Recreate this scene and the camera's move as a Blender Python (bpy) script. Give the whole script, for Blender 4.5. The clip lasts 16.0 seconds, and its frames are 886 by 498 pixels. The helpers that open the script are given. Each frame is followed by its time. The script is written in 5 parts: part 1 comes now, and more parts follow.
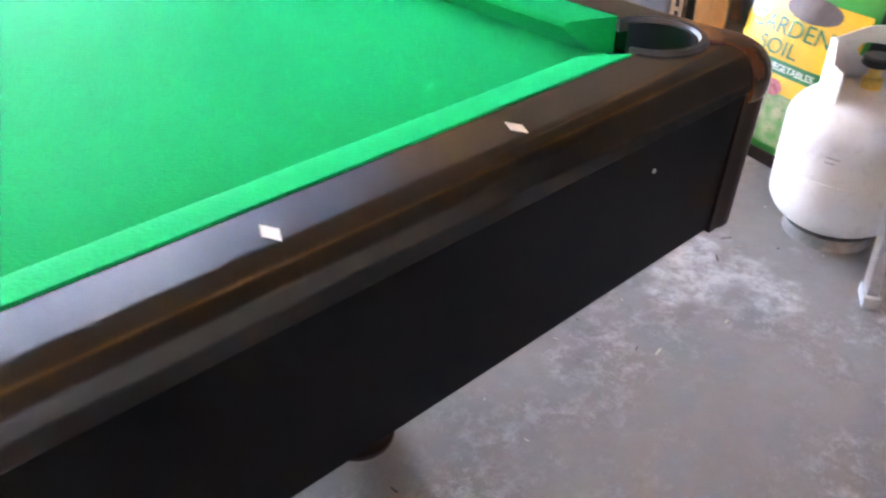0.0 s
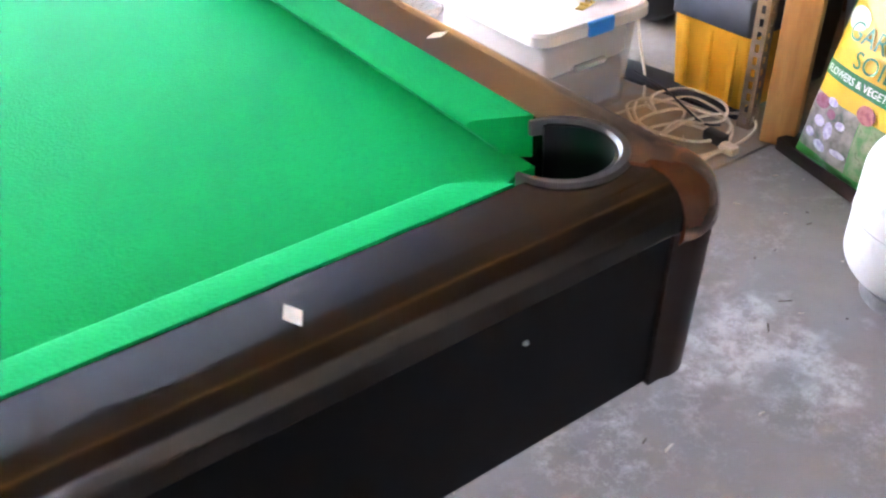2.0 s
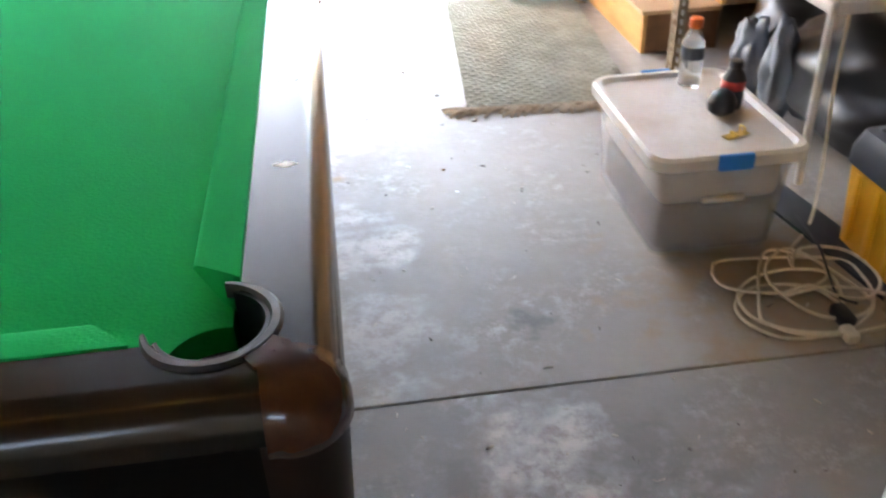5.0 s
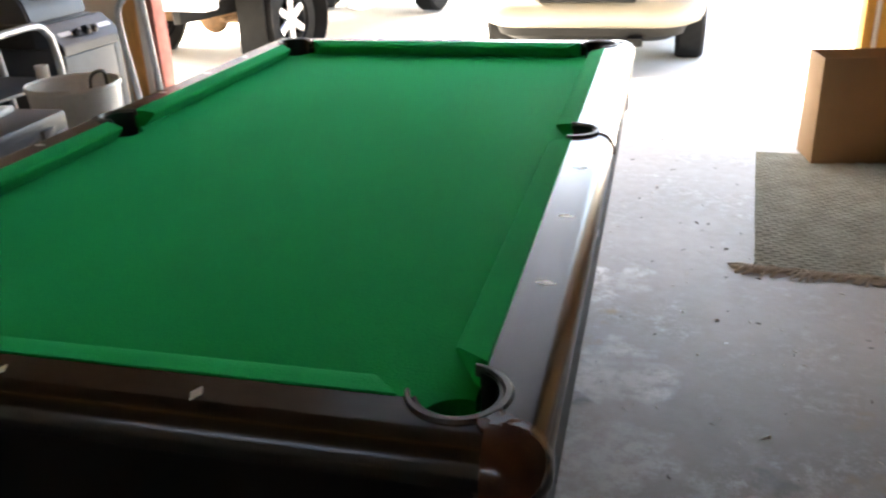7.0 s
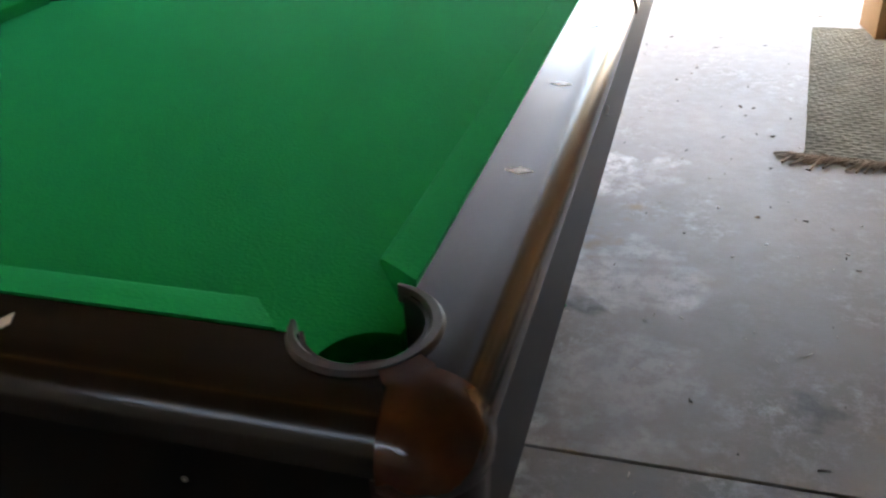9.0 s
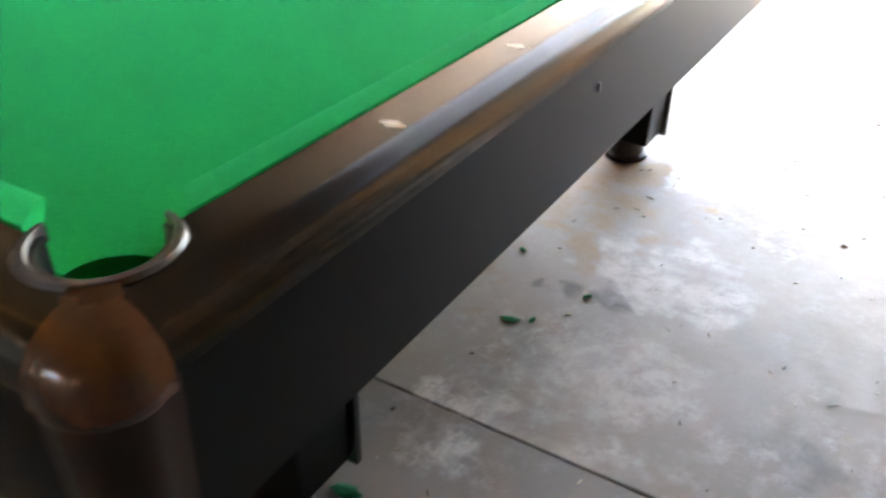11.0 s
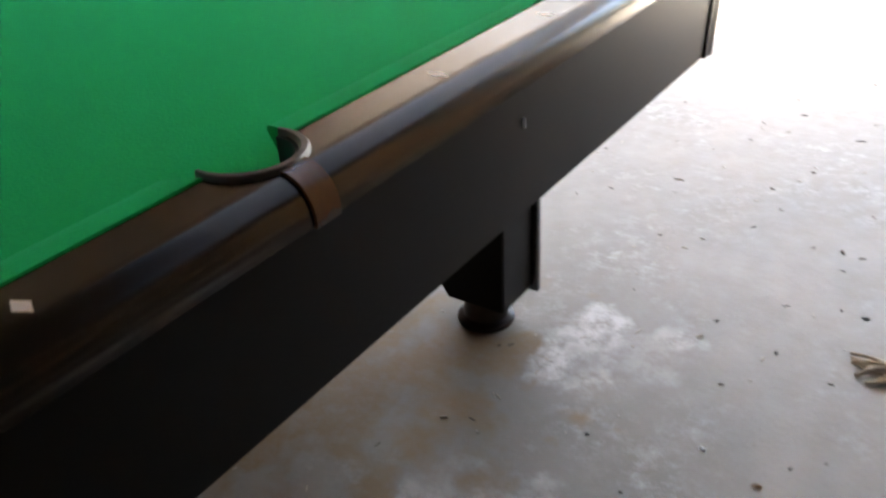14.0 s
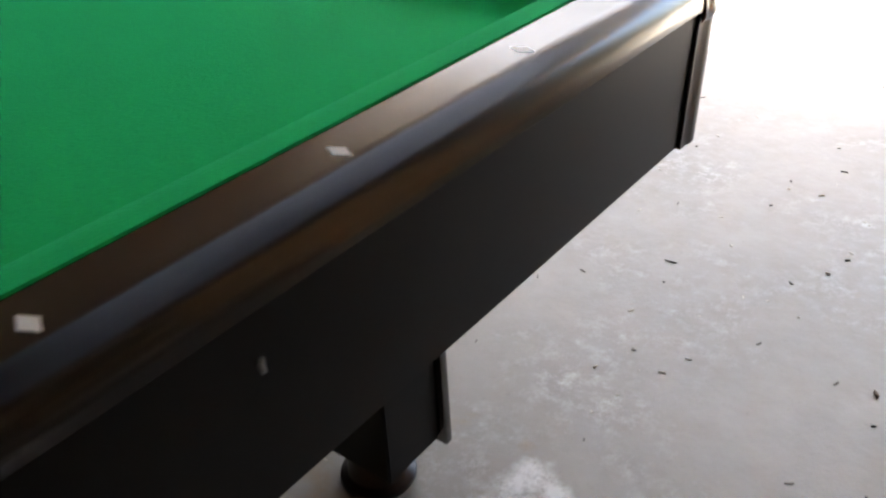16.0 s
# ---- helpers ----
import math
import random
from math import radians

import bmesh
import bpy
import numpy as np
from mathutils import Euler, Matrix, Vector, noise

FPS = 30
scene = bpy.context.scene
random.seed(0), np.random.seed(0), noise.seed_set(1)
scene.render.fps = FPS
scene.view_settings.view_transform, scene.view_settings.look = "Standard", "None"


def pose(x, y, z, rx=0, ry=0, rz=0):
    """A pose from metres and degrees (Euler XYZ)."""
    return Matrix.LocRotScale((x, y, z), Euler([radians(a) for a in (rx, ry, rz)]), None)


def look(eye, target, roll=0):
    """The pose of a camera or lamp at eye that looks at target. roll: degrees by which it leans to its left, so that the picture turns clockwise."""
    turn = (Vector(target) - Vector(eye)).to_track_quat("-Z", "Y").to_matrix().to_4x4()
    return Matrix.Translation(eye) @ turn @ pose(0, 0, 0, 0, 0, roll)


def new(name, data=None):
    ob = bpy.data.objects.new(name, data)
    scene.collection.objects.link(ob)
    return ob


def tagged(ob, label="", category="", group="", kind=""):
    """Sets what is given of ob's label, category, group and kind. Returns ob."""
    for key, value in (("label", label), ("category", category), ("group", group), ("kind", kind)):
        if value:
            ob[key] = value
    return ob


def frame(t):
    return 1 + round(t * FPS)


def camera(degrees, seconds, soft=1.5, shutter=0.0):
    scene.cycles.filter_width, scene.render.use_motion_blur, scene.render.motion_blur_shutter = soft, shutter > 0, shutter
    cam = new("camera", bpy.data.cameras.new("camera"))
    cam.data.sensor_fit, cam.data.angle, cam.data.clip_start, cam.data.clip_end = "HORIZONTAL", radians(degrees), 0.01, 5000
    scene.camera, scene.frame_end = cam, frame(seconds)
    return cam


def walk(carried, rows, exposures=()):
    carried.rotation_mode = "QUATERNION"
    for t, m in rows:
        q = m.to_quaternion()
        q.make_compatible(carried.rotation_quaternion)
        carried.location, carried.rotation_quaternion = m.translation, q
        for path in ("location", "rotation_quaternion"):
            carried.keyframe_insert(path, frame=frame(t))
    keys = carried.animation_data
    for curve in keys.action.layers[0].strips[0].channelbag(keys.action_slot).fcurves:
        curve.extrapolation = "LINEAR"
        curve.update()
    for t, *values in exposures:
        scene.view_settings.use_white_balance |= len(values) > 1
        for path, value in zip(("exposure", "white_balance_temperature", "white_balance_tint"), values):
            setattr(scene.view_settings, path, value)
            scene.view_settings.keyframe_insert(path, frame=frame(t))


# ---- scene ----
cam = camera(55.1, 16.0, soft=2.2, shutter=0.5)
PATH = [
    (0, (-0.282, -1.71, 1.159), (0.856, -0.5, 0.044), 0.6),
    (0.5, (-0.168, -1.741, 1.163), (0.86, -0.441, 0.044), 1.3),
    (1, (-0.065, -1.72, 1.167), (0.968, -0.38, 0.1), 0.7),
    (1.5, (0.046, -1.665, 1.176), (0.975, -0.287, 0.062), -3.6),
    (2, (0.126, -1.686, 1.209), (0.965, -0.313, 0.021), -3.6),
    (2.5, (0.231, -1.757, 1.234), (0.924, -0.321, 0.027), -1.5),
    (3, (0.347, -1.743, 1.231), (0.979, -0.258, 0.05), -1.7),
    (3.2, (0.405, -1.723, 1.229), (1.022, -0.223, 0.059), -1.0),
    (5.3, (0.755, -1.808, 1.28), (0.857, -0.108, 0.232), -0.7),
    (5.5, (0.773, -1.816, 1.28), (0.792, -0.091, 0.269), 0.5),
    (6, (0.816, -1.868, 1.304), (0.57, -0.131, 0.344), -0.5),
    (6.5, (0.82, -1.937, 1.343), (0.491, -0.156, 0.495), -1.9),
    (7, (0.795, -1.986, 1.357), (0.333, -0.21, 0.563), -2.1),
    (7.5, (0.785, -1.999, 1.354), (0.267, -0.23, 0.578), -1.4),
    (8, (0.807, -1.913, 1.291), (0.265, -0.202, 0.408), -2.8),
    (8.5, (0.789, -1.761, 1.238), (0.251, -0.061, 0.333), -4.1),
    (8.7, (0.798, -1.72, 1.223), (0.292, -0.047, 0.251), -3.5),
    (10.8, (1.109, -1.526, 1.162), (0.203, -0.109, 0.08), 0.7),
    (11, (1.112, -1.497, 1.16), (0.242, -0.053, 0.083), 0.8),
    (11.5, (1.081, -1.368, 1.158), (0.28, 0.135, 0.11), -0.0),
    (12, (1.07, -1.198, 1.158), (0.377, 0.364, 0.118), -2.5),
    (12.5, (1.11, -1.027, 1.161), (0.354, 0.518, 0.141), -2.1),
    (13, (1.177, -0.855, 1.16), (0.348, 0.64, 0.122), -2.0),
    (13.5, (1.204, -0.66, 1.135), (0.359, 0.809, 0.074), -1.4),
    (14, (1.222, -0.531, 1.144), (0.225, 0.869, 0.121), -3.7),
    (14.5, (1.228, -0.365, 1.148), (0.112, 0.928, 0.108), -2.5),
    (15, (1.189, -0.201, 1.123), (0.066, 1.053, 0.043), -3.3),
    (15.5, (1.152, -0.051, 1.116), (0.097, 1.285, 0.065), -3.7),
    (16, (1.125, 0.114, 1.107), (0.055, 1.418, 0.033), -3.7),
]
EXPOSURES = [(0.0, 7.15, 6050, 19), (3.2, 6.7, 6050, 15), (5.3, 5.5, 6950, 10), (7.0, 4.4, 7100, 10), (8.7, 4.45, 7100, 10), (10.8, 6.1, 7100, 10), (12.0, 5.2, 7100, 10), (14.0, 4.55, 7150, 10), (16.0, 4.3, 7100, 10)]
walk(cam, [(t, look(eye, target, roll)) for t, eye, target, roll in PATH], EXPOSURES)

# ---- world and sun ----
SUN_ELEV, SUN_AZ = radians(56), radians(-76)
world = bpy.data.worlds.new("sky")
scene.world = world
world.use_nodes = True
wn = world.node_tree.nodes
sky = wn.new("ShaderNodeTexSky")
sky.sky_type, sky.sun_disc = "NISHITA", False
sky.sun_elevation, sky.sun_rotation = SUN_ELEV, SUN_AZ
sky.dust_density, sky.ozone_density = 4.0, 0.4
world.node_tree.links.new(sky.outputs[0], wn["Background"].inputs[0])
wn["Background"].inputs[1].default_value = 0.15
sun = new("sun", bpy.data.lights.new("sun", "SUN"))
sun.data.energy, sun.data.angle, sun.data.color = 4.5, radians(0.6), (1.0, 0.95, 0.87)
sun_from = Vector((math.sin(SUN_AZ) * math.cos(SUN_ELEV), math.cos(SUN_AZ) * math.cos(SUN_ELEV), math.sin(SUN_ELEV)))
sun.matrix_world = look(sun_from * 30, (0, 0, 0))


# ---- materials ----
def material(name, color, rough=0.5, metal=0.0, vary=0.0, scale=8.0, fine=0.0, fine_scale=120.0, bump=0.0, bump_scale=150.0,
             second=None, stretch=(1, 1, 1), coat=0.0, spec=0.5, rough_vary=0.0, sheen=0.0, alpha_glass=0.0, alpha=1.0):
    """Principled surface with two scales of noise in colour, uneven gloss and a fine bump."""
    m = bpy.data.materials.new(name)
    m.use_nodes = True
    n, l = m.node_tree.nodes, m.node_tree.links
    p = n["Principled BSDF"]
    p.inputs["Base Color"].default_value = (*color, 1)
    p.inputs["Roughness"].default_value, p.inputs["Metallic"].default_value = rough, metal
    p.inputs["Coat Weight"].default_value, p.inputs["Specular IOR Level"].default_value = coat, spec
    p.inputs["Sheen Weight"].default_value, p.inputs["Sheen Tint"].default_value = sheen, (0.06, 1.0, 0.52, 1)
    p.inputs["Transmission Weight"].default_value, p.inputs["Alpha"].default_value = alpha_glass, alpha
    tc, mp = n.new("ShaderNodeTexCoord"), n.new("ShaderNodeMapping")
    mp.inputs["Scale"].default_value = stretch
    l.new(tc.outputs["Object"], mp.inputs["Vector"])

    def noisy(sc, detail=4.0):
        t = n.new("ShaderNodeTexNoise")
        t.inputs["Scale"].default_value, t.inputs["Detail"].default_value = sc, detail
        l.new(mp.outputs[0], t.inputs["Vector"])
        return t.outputs["Fac"]

    def mixed(fac, a, b):
        x = n.new("ShaderNodeMix")
        x.data_type = "RGBA"
        l.new(fac, x.inputs[0])
        for socket, v in ((x.inputs[6], a), (x.inputs[7], b)):
            if isinstance(v, tuple):
                socket.default_value = (*v, 1)
            else:
                l.new(v, socket)
        return x.outputs[2]

    def ramp(fac, lo, hi):
        r = n.new("ShaderNodeMapRange")
        r.inputs["From Min"].default_value, r.inputs["From Max"].default_value = lo, hi
        l.new(fac, r.inputs["Value"])
        return r.outputs["Result"]

    out = None
    if vary or second:
        other = second or tuple(max(0.0, c * (1 - vary)) for c in color)
        out = mixed(ramp(noisy(scale), 0.35, 0.65), color, other)
    if fine:
        dark = tuple(c * (1 - fine) for c in color)
        out = mixed(ramp(noisy(fine_scale, 2.0), 0.55, 0.75), out or color, dark)
    if out:
        l.new(out, p.inputs["Base Color"])
    if rough_vary:
        r = n.new("ShaderNodeMapRange")
        r.inputs["From Min"].default_value, r.inputs["From Max"].default_value = 0.3, 0.7
        r.inputs["To Min"].default_value, r.inputs["To Max"].default_value = max(0.02, rough - rough_vary), rough + rough_vary
        l.new(noisy(scale * 2.3), r.inputs["Value"])
        l.new(r.outputs[0], p.inputs["Roughness"])
    if bump:
        b = n.new("ShaderNodeBump")
        b.inputs["Strength"].default_value, b.inputs["Distance"].default_value = bump, 0.003
        l.new(noisy(bump_scale, 3.0), b.inputs["Height"])
        l.new(b.outputs[0], p.inputs["Normal"])
    return m


M_FELT = material("green_felt", (0.005, 0.385, 0.088), 0.6, vary=0.08, scale=3.0, fine=0.13, fine_scale=170.0, bump=0.3, bump_scale=240.0, spec=0.004, sheen=0.22)
M_RAIL = material("black_brown_laminate", (0.011, 0.0075, 0.0055), 0.21, fine=0.15, fine_scale=200.0, spec=0.5)
M_APRON = material("black_cabinet_laminate", (0.0040, 0.0030, 0.0024), 0.40, fine=0.2, fine_scale=90.0, spec=0.12)
M_BRONZE = material("brown_bronze_plastic", (0.085, 0.030, 0.012), 0.20, vary=0.35, scale=26.0, fine=0.3, fine_scale=140.0, bump=0.18, bump_scale=70.0, coat=0.3)
M_IRON = material("dark_grey_rubber", (0.05, 0.045, 0.045), 0.38, vary=0.3, scale=30.0, bump=0.1)
M_POCKET = material("black_pocket_plastic", (0.006, 0.006, 0.007), 0.45, vary=0.2)
M_PEARL = material("pearl_inlay", (0.82, 0.78, 0.72), 0.3, vary=0.12, scale=120.0)
M_STEEL = material("steel", (0.6, 0.6, 0.6), 0.3, metal=1.0, vary=0.2, scale=60.0)
M_TUBE = material("silver_grey_tube", (0.55, 0.56, 0.58), 0.35, metal=0.6, vary=0.15, scale=20.0)
M_FOOT = material("dark_brown_foot", (0.026, 0.0125, 0.008), 0.35, vary=0.3, scale=20.0, spec=0.25)
M_WHITE_PAINT = material("white_enamel", (0.66, 0.645, 0.60), 0.34, vary=0.12, scale=6.0, fine=0.18, fine_scale=40.0, bump=0.05, bump_scale=60.0)
M_CHIPPED = material("scuffed_enamel", (0.3, 0.28, 0.25), 0.6, vary=0.4, scale=30.0)
M_WOOD = material("pine", (0.60, 0.31, 0.09), 0.6, second=(0.46, 0.21, 0.055), scale=9.0, fine=0.2, fine_scale=60.0, bump=0.15, bump_scale=50.0, stretch=(4, 4, 0.6))
M_PLY = material("plywood", (0.38, 0.20, 0.075), 0.65, second=(0.30, 0.15, 0.05), scale=4.0, fine=0.15, fine_scale=50.0, bump=0.1, stretch=(3, 0.7, 3))
M_CARD = material("cardboard", (0.27, 0.155, 0.065), 0.8, vary=0.10, scale=5.0, fine=0.08, fine_scale=90.0, bump=0.05)
M_CONDUIT = material("slotted_grey_steel", (0.30, 0.22, 0.13), 0.55, metal=0.1, vary=0.4, scale=18.0)
M_YELLOW = material("yellow_plastic", (0.88, 0.44, 0.012), 0.42, vary=0.1, scale=10.0, bump=0.08)
M_BLACK = material("black_plastic", (0.02, 0.02, 0.022), 0.4, vary=0.3, scale=14.0, bump=0.1)
M_DARKGREY = material("dark_grey_plastic", (0.06, 0.065, 0.075), 0.4, vary=0.25, scale=12.0, bump=0.1)
M_WALL = material("painted_wallboard", (0.60, 0.54, 0.45), 0.85, vary=0.1, scale=2.0, fine=0.05, bump=0.1)
M_CEIL = material("brown_ceiling_boards", (0.21, 0.135, 0.08), 0.85, vary=0.2, scale=2.0, bump=0.1)
M_BLUE = material("blue_plastic", (0.015, 0.22, 0.62), 0.35, vary=0.1)
M_ORANGE = material("orange_plastic", (0.8, 0.15, 0.02), 0.4, vary=0.1)
M_TYRE = material("tyre_rubber", (0.012, 0.012, 0.012), 0.9, vary=0.3, scale=20.0, bump=0.3, spec=0.1)
M_CARWHITE = material("cream_white_car_paint", (0.31, 0.285, 0.235), 0.35, vary=0.05, scale=2.0, coat=0.1)
M_CORD = material("cream_cord", (0.66, 0.56, 0.40), 0.55, vary=0.15, scale=40.0)
M_BRASS = material("brass", (0.75, 0.55, 0.15), 0.3, metal=1.0, vary=0.2, scale=60.0)

M_FLOOR = material("concrete", (0.33, 0.31, 0.285), 0.62, rough_vary=0.12)


def concrete(m, base, dark, white, patches):
    n, l = m.node_tree.nodes, m.node_tree.links
    p = n["Principled BSDF"]
    geo = n.new("ShaderNodeNewGeometry")

    def tex(sc, det=6.0, rough=0.6):
        t = n.new("ShaderNodeTexNoise")
        t.inputs["Scale"].default_value, t.inputs["Detail"].default_value, t.inputs["Roughness"].default_value = sc, det, rough
        l.new(geo.outputs["Position"], t.inputs["Vector"])
        return t.outputs["Fac"]

    def rng(v, a, b, c=0.0, d=1.0):
        r = n.new("ShaderNodeMapRange")
        for k, w in zip((1, 2, 3, 4), (a, b, c, d)):
            r.inputs[k].default_value = w
        l.new(v, r.inputs[0])
        return r.outputs[0]

    def mix(f, a, b):
        x = n.new("ShaderNodeMix")
        x.data_type = "RGBA"
        l.new(f, x.inputs[0])
        for s, v in ((x.inputs[6], a), (x.inputs[7], b)):
            if isinstance(v, tuple):
                s.default_value = (*v, 1)
            else:
                l.new(v, s)
        return x.outputs[2]

    def mul(a, b):
        x = n.new("ShaderNodeMath")
        x.operation = "MULTIPLY"
        l.new(a, x.inputs[0])
        l.new(b, x.inputs[1])
        return x.outputs[0]

    c = mix(rng(tex(1.3), 0.35, 0.68), base, dark)
    c = mix(rng(tex(7.0), 0.42, 0.8, 0.0, 0.5), c, tuple(v * 0.72 for v in base))
    c = mix(mul(rng(tex(2.6, 8.0, 0.7), 0.48, 0.68, 0.0, 0.75), rng(tex(24.0, 8.0, 0.8), 0.47, 0.66)), c, white)
    c = mix(rng(tex(90.0, 3.0), 0.6, 0.8, 0.0, 0.35), c, tuple(v * 0.5 for v in base))
    for (sx, sy, r, col, edge) in patches:
        d = n.new("ShaderNodeVectorMath")
        d.operation = "DISTANCE"
        d.inputs[1].default_value = (sx, sy, 0)
        warp = n.new("ShaderNodeVectorMath")
        warp.operation = "MULTIPLY_ADD"
        nt = n.new("ShaderNodeTexNoise")
        nt.inputs["Scale"].default_value, nt.inputs["Detail"].default_value = 9.0, 6.0
        l.new(geo.outputs["Position"], nt.inputs["Vector"])
        l.new(nt.outputs["Color"], warp.inputs[0])
        warp.inputs[1].default_value = (max(r, 0.06) * 3.4, max(r, 0.06) * 3.4, 0)
        off = n.new("ShaderNodeVectorMath")
        off.operation = "SUBTRACT"
        off.inputs[1].default_value = (max(r, 0.06) * 1.7, max(r, 0.06) * 1.7, 0)
        l.new(geo.outputs["Position"], off.inputs[0])
        l.new(off.outputs[0], warp.inputs[2])
        l.new(warp.outputs[0], d.inputs[0])
        f = rng(d.outputs["Value"], r * 1.05, r * 0.5, 0.0, edge)
        c = mix(mul(f, rng(tex(20.0, 8.0, 0.75), 0.40, 0.56, 0.1 if min(col) > 0.5 else 0.6, 1.0)), c, col)
    l.new(c, p.inputs["Base Color"])
    b = n.new("ShaderNodeBump")
    b.inputs["Strength"].default_value, b.inputs["Distance"].default_value = 0.25, 0.004
    l.new(tex(35.0, 8.0), b.inputs["Height"])
    l.new(b.outputs[0], p.inputs["Normal"])


WHITE_STAIN, DARK_STAIN = (0.68, 0.66, 0.62), (0.10, 0.09, 0.08)
# first patch: a broad brown tint on the floor under the table
concrete(M_FLOOR, (0.335, 0.30, 0.255), (0.215, 0.195, 0.165), (0.62, 0.59, 0.535),
         [(0.20, 0.52, 0.42, (0.27, 0.18, 0.09), 0.9), (0.59, 0.76, 0.10, WHITE_STAIN, 0.85), (0.61, 0.90, 0.085, WHITE_STAIN, 0.85), (0.76, 0.97, 0.06, WHITE_STAIN, 0.5), (0.60, 0.815, 0.028, (0.36, 0.33, 0.29), 0.6), (0.74, 0.86, 0.10, WHITE_STAIN, 0.25), (0.44, 0.042, 0.026, DARK_STAIN, 1.0), (0.53, 0.065, 0.04, DARK_STAIN, 1.0), (0.63, 0.085, 0.055, DARK_STAIN, 1.0), (1.80, -0.20, 0.40, (0.30, 0.215, 0.13), 0.85), (1.13, -0.21, 0.05, DARK_STAIN, 0.9), (1.18, -0.225, 0.03, DARK_STAIN, 0.8), (0.52, -0.42, 0.10, WHITE_STAIN, 0.8), (0.58, -0.50, 0.08, WHITE_STAIN, 0.6),
          (0.66, 0.24, 0.17, WHITE_STAIN, 0.5), (0.85, 0.20, 0.10, WHITE_STAIN, 0.5), (0.75, -0.25, 0.2, WHITE_STAIN, 0.35), (0.9, 0.0, 0.16, DARK_STAIN, 0.18)])
M_FLOOR_OLD = material("worn_concrete", (0.27, 0.25, 0.23), 0.6, rough_vary=0.12)
concrete(M_FLOOR_OLD, (0.275, 0.252, 0.225), (0.17, 0.156, 0.138), (0.60, 0.57, 0.53),
         [(1.05, -0.62, 0.20, WHITE_STAIN, 0.6), (1.30, -0.95, 0.18, WHITE_STAIN, 0.5), (1.22, -0.72, 0.2, DARK_STAIN, 0.4), (0.55, -0.52, 0.10, WHITE_STAIN, 0.7), (0.86, -0.78, 0.14, DARK_STAIN, 0.45)])
M_DRIVE = material("driveway_concrete", (0.55, 0.53, 0.48), 0.8)
concrete(M_DRIVE, (0.58, 0.55, 0.49), (0.52, 0.49, 0.44), (0.62, 0.6, 0.55), [])


# ---- mesh tools ----
def finish(name, bm, mat, smooth=35):
    bmesh.ops.recalc_face_normals(bm, faces=bm.faces)
    me = bpy.data.meshes.new(name)
    bm.to_mesh(me)
    bm.free()
    me.materials.append(mat)
    if smooth:
        for p in me.polygons:
            p.use_smooth = True
        me.set_sharp_from_angle(angle=radians(smooth))
    return me


def part(name, bm, mat, parent=None, label="", smooth=35):
    ob = new(name, finish(name, bm, mat, smooth))
    if parent:
        ob.parent = parent
    if label:
        ob["label"] = label
    return ob


def thing(name, at, label, category, group="", kind="", rz=0.0, rx=0.0, ry=0.0):
    e = new(name)
    e.empty_display_size = 0.1
    e.matrix_basis = pose(*at, rx, ry, rz)
    return tagged(e, label, category, group, kind)


def alone(name, bm, mat, label, category, at=(0, 0, 0), rz=0.0, group="", kind="", smooth=35):
    ob = part(name, bm, mat, None, "", smooth)
    ob.matrix_basis = pose(*at, 0, 0, rz)
    return tagged(ob, label, category, group, kind)


def box(bm, lo, hi, bevel=0.0, seg=2, m=None):
    r = bmesh.ops.create_cube(bm, size=1)
    vs = r["verts"]
    for v in vs:
        v.co = Vector([lo[k] + (v.co[k] + 0.5) * (hi[k] - lo[k]) for k in range(3)])
    if bevel:
        es = list({e for v in vs for e in v.link_edges})
        vs = bmesh.ops.bevel(bm, geom=es, offset=bevel, segments=seg, profile=0.5, affect="EDGES")["verts"]
        vs = list({v for v in vs})
    if m is not None:
        done = set()
        for v in vs:
            for f in v.link_faces:
                for w in f.verts:
                    if w not in done:
                        done.add(w)
                        w.co = m @ w.co
    return bm


def boxed(lo, hi, bevel=0.0, seg=2, m=None):
    return box(bmesh.new(), lo, hi, bevel, seg, m)


def lathe(profile, seg=32, bm=None, at=(0, 0, 0), axis="z", closed=False):
    """A solid turned from (radius, height) pairs."""
    bm = bm or bmesh.new()
    rings = []
    for r, z in profile:
        ring = []
        for k in range(seg):
            a = 2 * math.pi * k / seg
            p = (r * math.cos(a), r * math.sin(a), z)
            p = p if axis == "z" else ((p[2], p[0], p[1]) if axis == "x" else (p[0], p[2], p[1]))
            ring.append(bm.verts.new(Vector(p) + Vector(at)))
        rings.append(ring)
    for a, b in zip(rings, rings[1:] + ([rings[0]] if closed else [])):
        for k in range(seg):
            bm.faces.new((a[k], a[(k + 1) % seg], b[(k + 1) % seg], b[k]))
    if not closed:
        for ring in (rings[0], rings[-1]):
            bm.faces.new(ring)
    return bm


def tube(points, r, seg=10, bm=None, closed=False):
    """A round bar along points."""
    bm = bm or bmesh.new()
    pts = [Vector(p) for p in points]
    n = len(pts)
    rings, side = [], None
    for i, p in enumerate(pts):
        a, b = pts[(i - 1) % n if closed else max(i - 1, 0)], pts[(i + 1) % n if closed else min(i + 1, n - 1)]
        d = (b - a).normalized()
        if side is None:
            side = d.orthogonal().normalized()
        side = (side - d * side.dot(d)).normalized()
        up = d.cross(side)
        rings.append([bm.verts.new(p + r * (math.cos(2 * math.pi * k / seg) * side + math.sin(2 * math.pi * k / seg) * up)) for k in range(seg)])
    for i in range(n if closed else n - 1):
        a, b = rings[i], rings[(i + 1) % n]
        for k in range(seg):
            bm.faces.new((a[k], a[(k + 1) % seg], b[(k + 1) % seg], b[k]))
    if not closed:
        bm.faces.new(rings[0])
        bm.faces.new(rings[-1])
    return bm


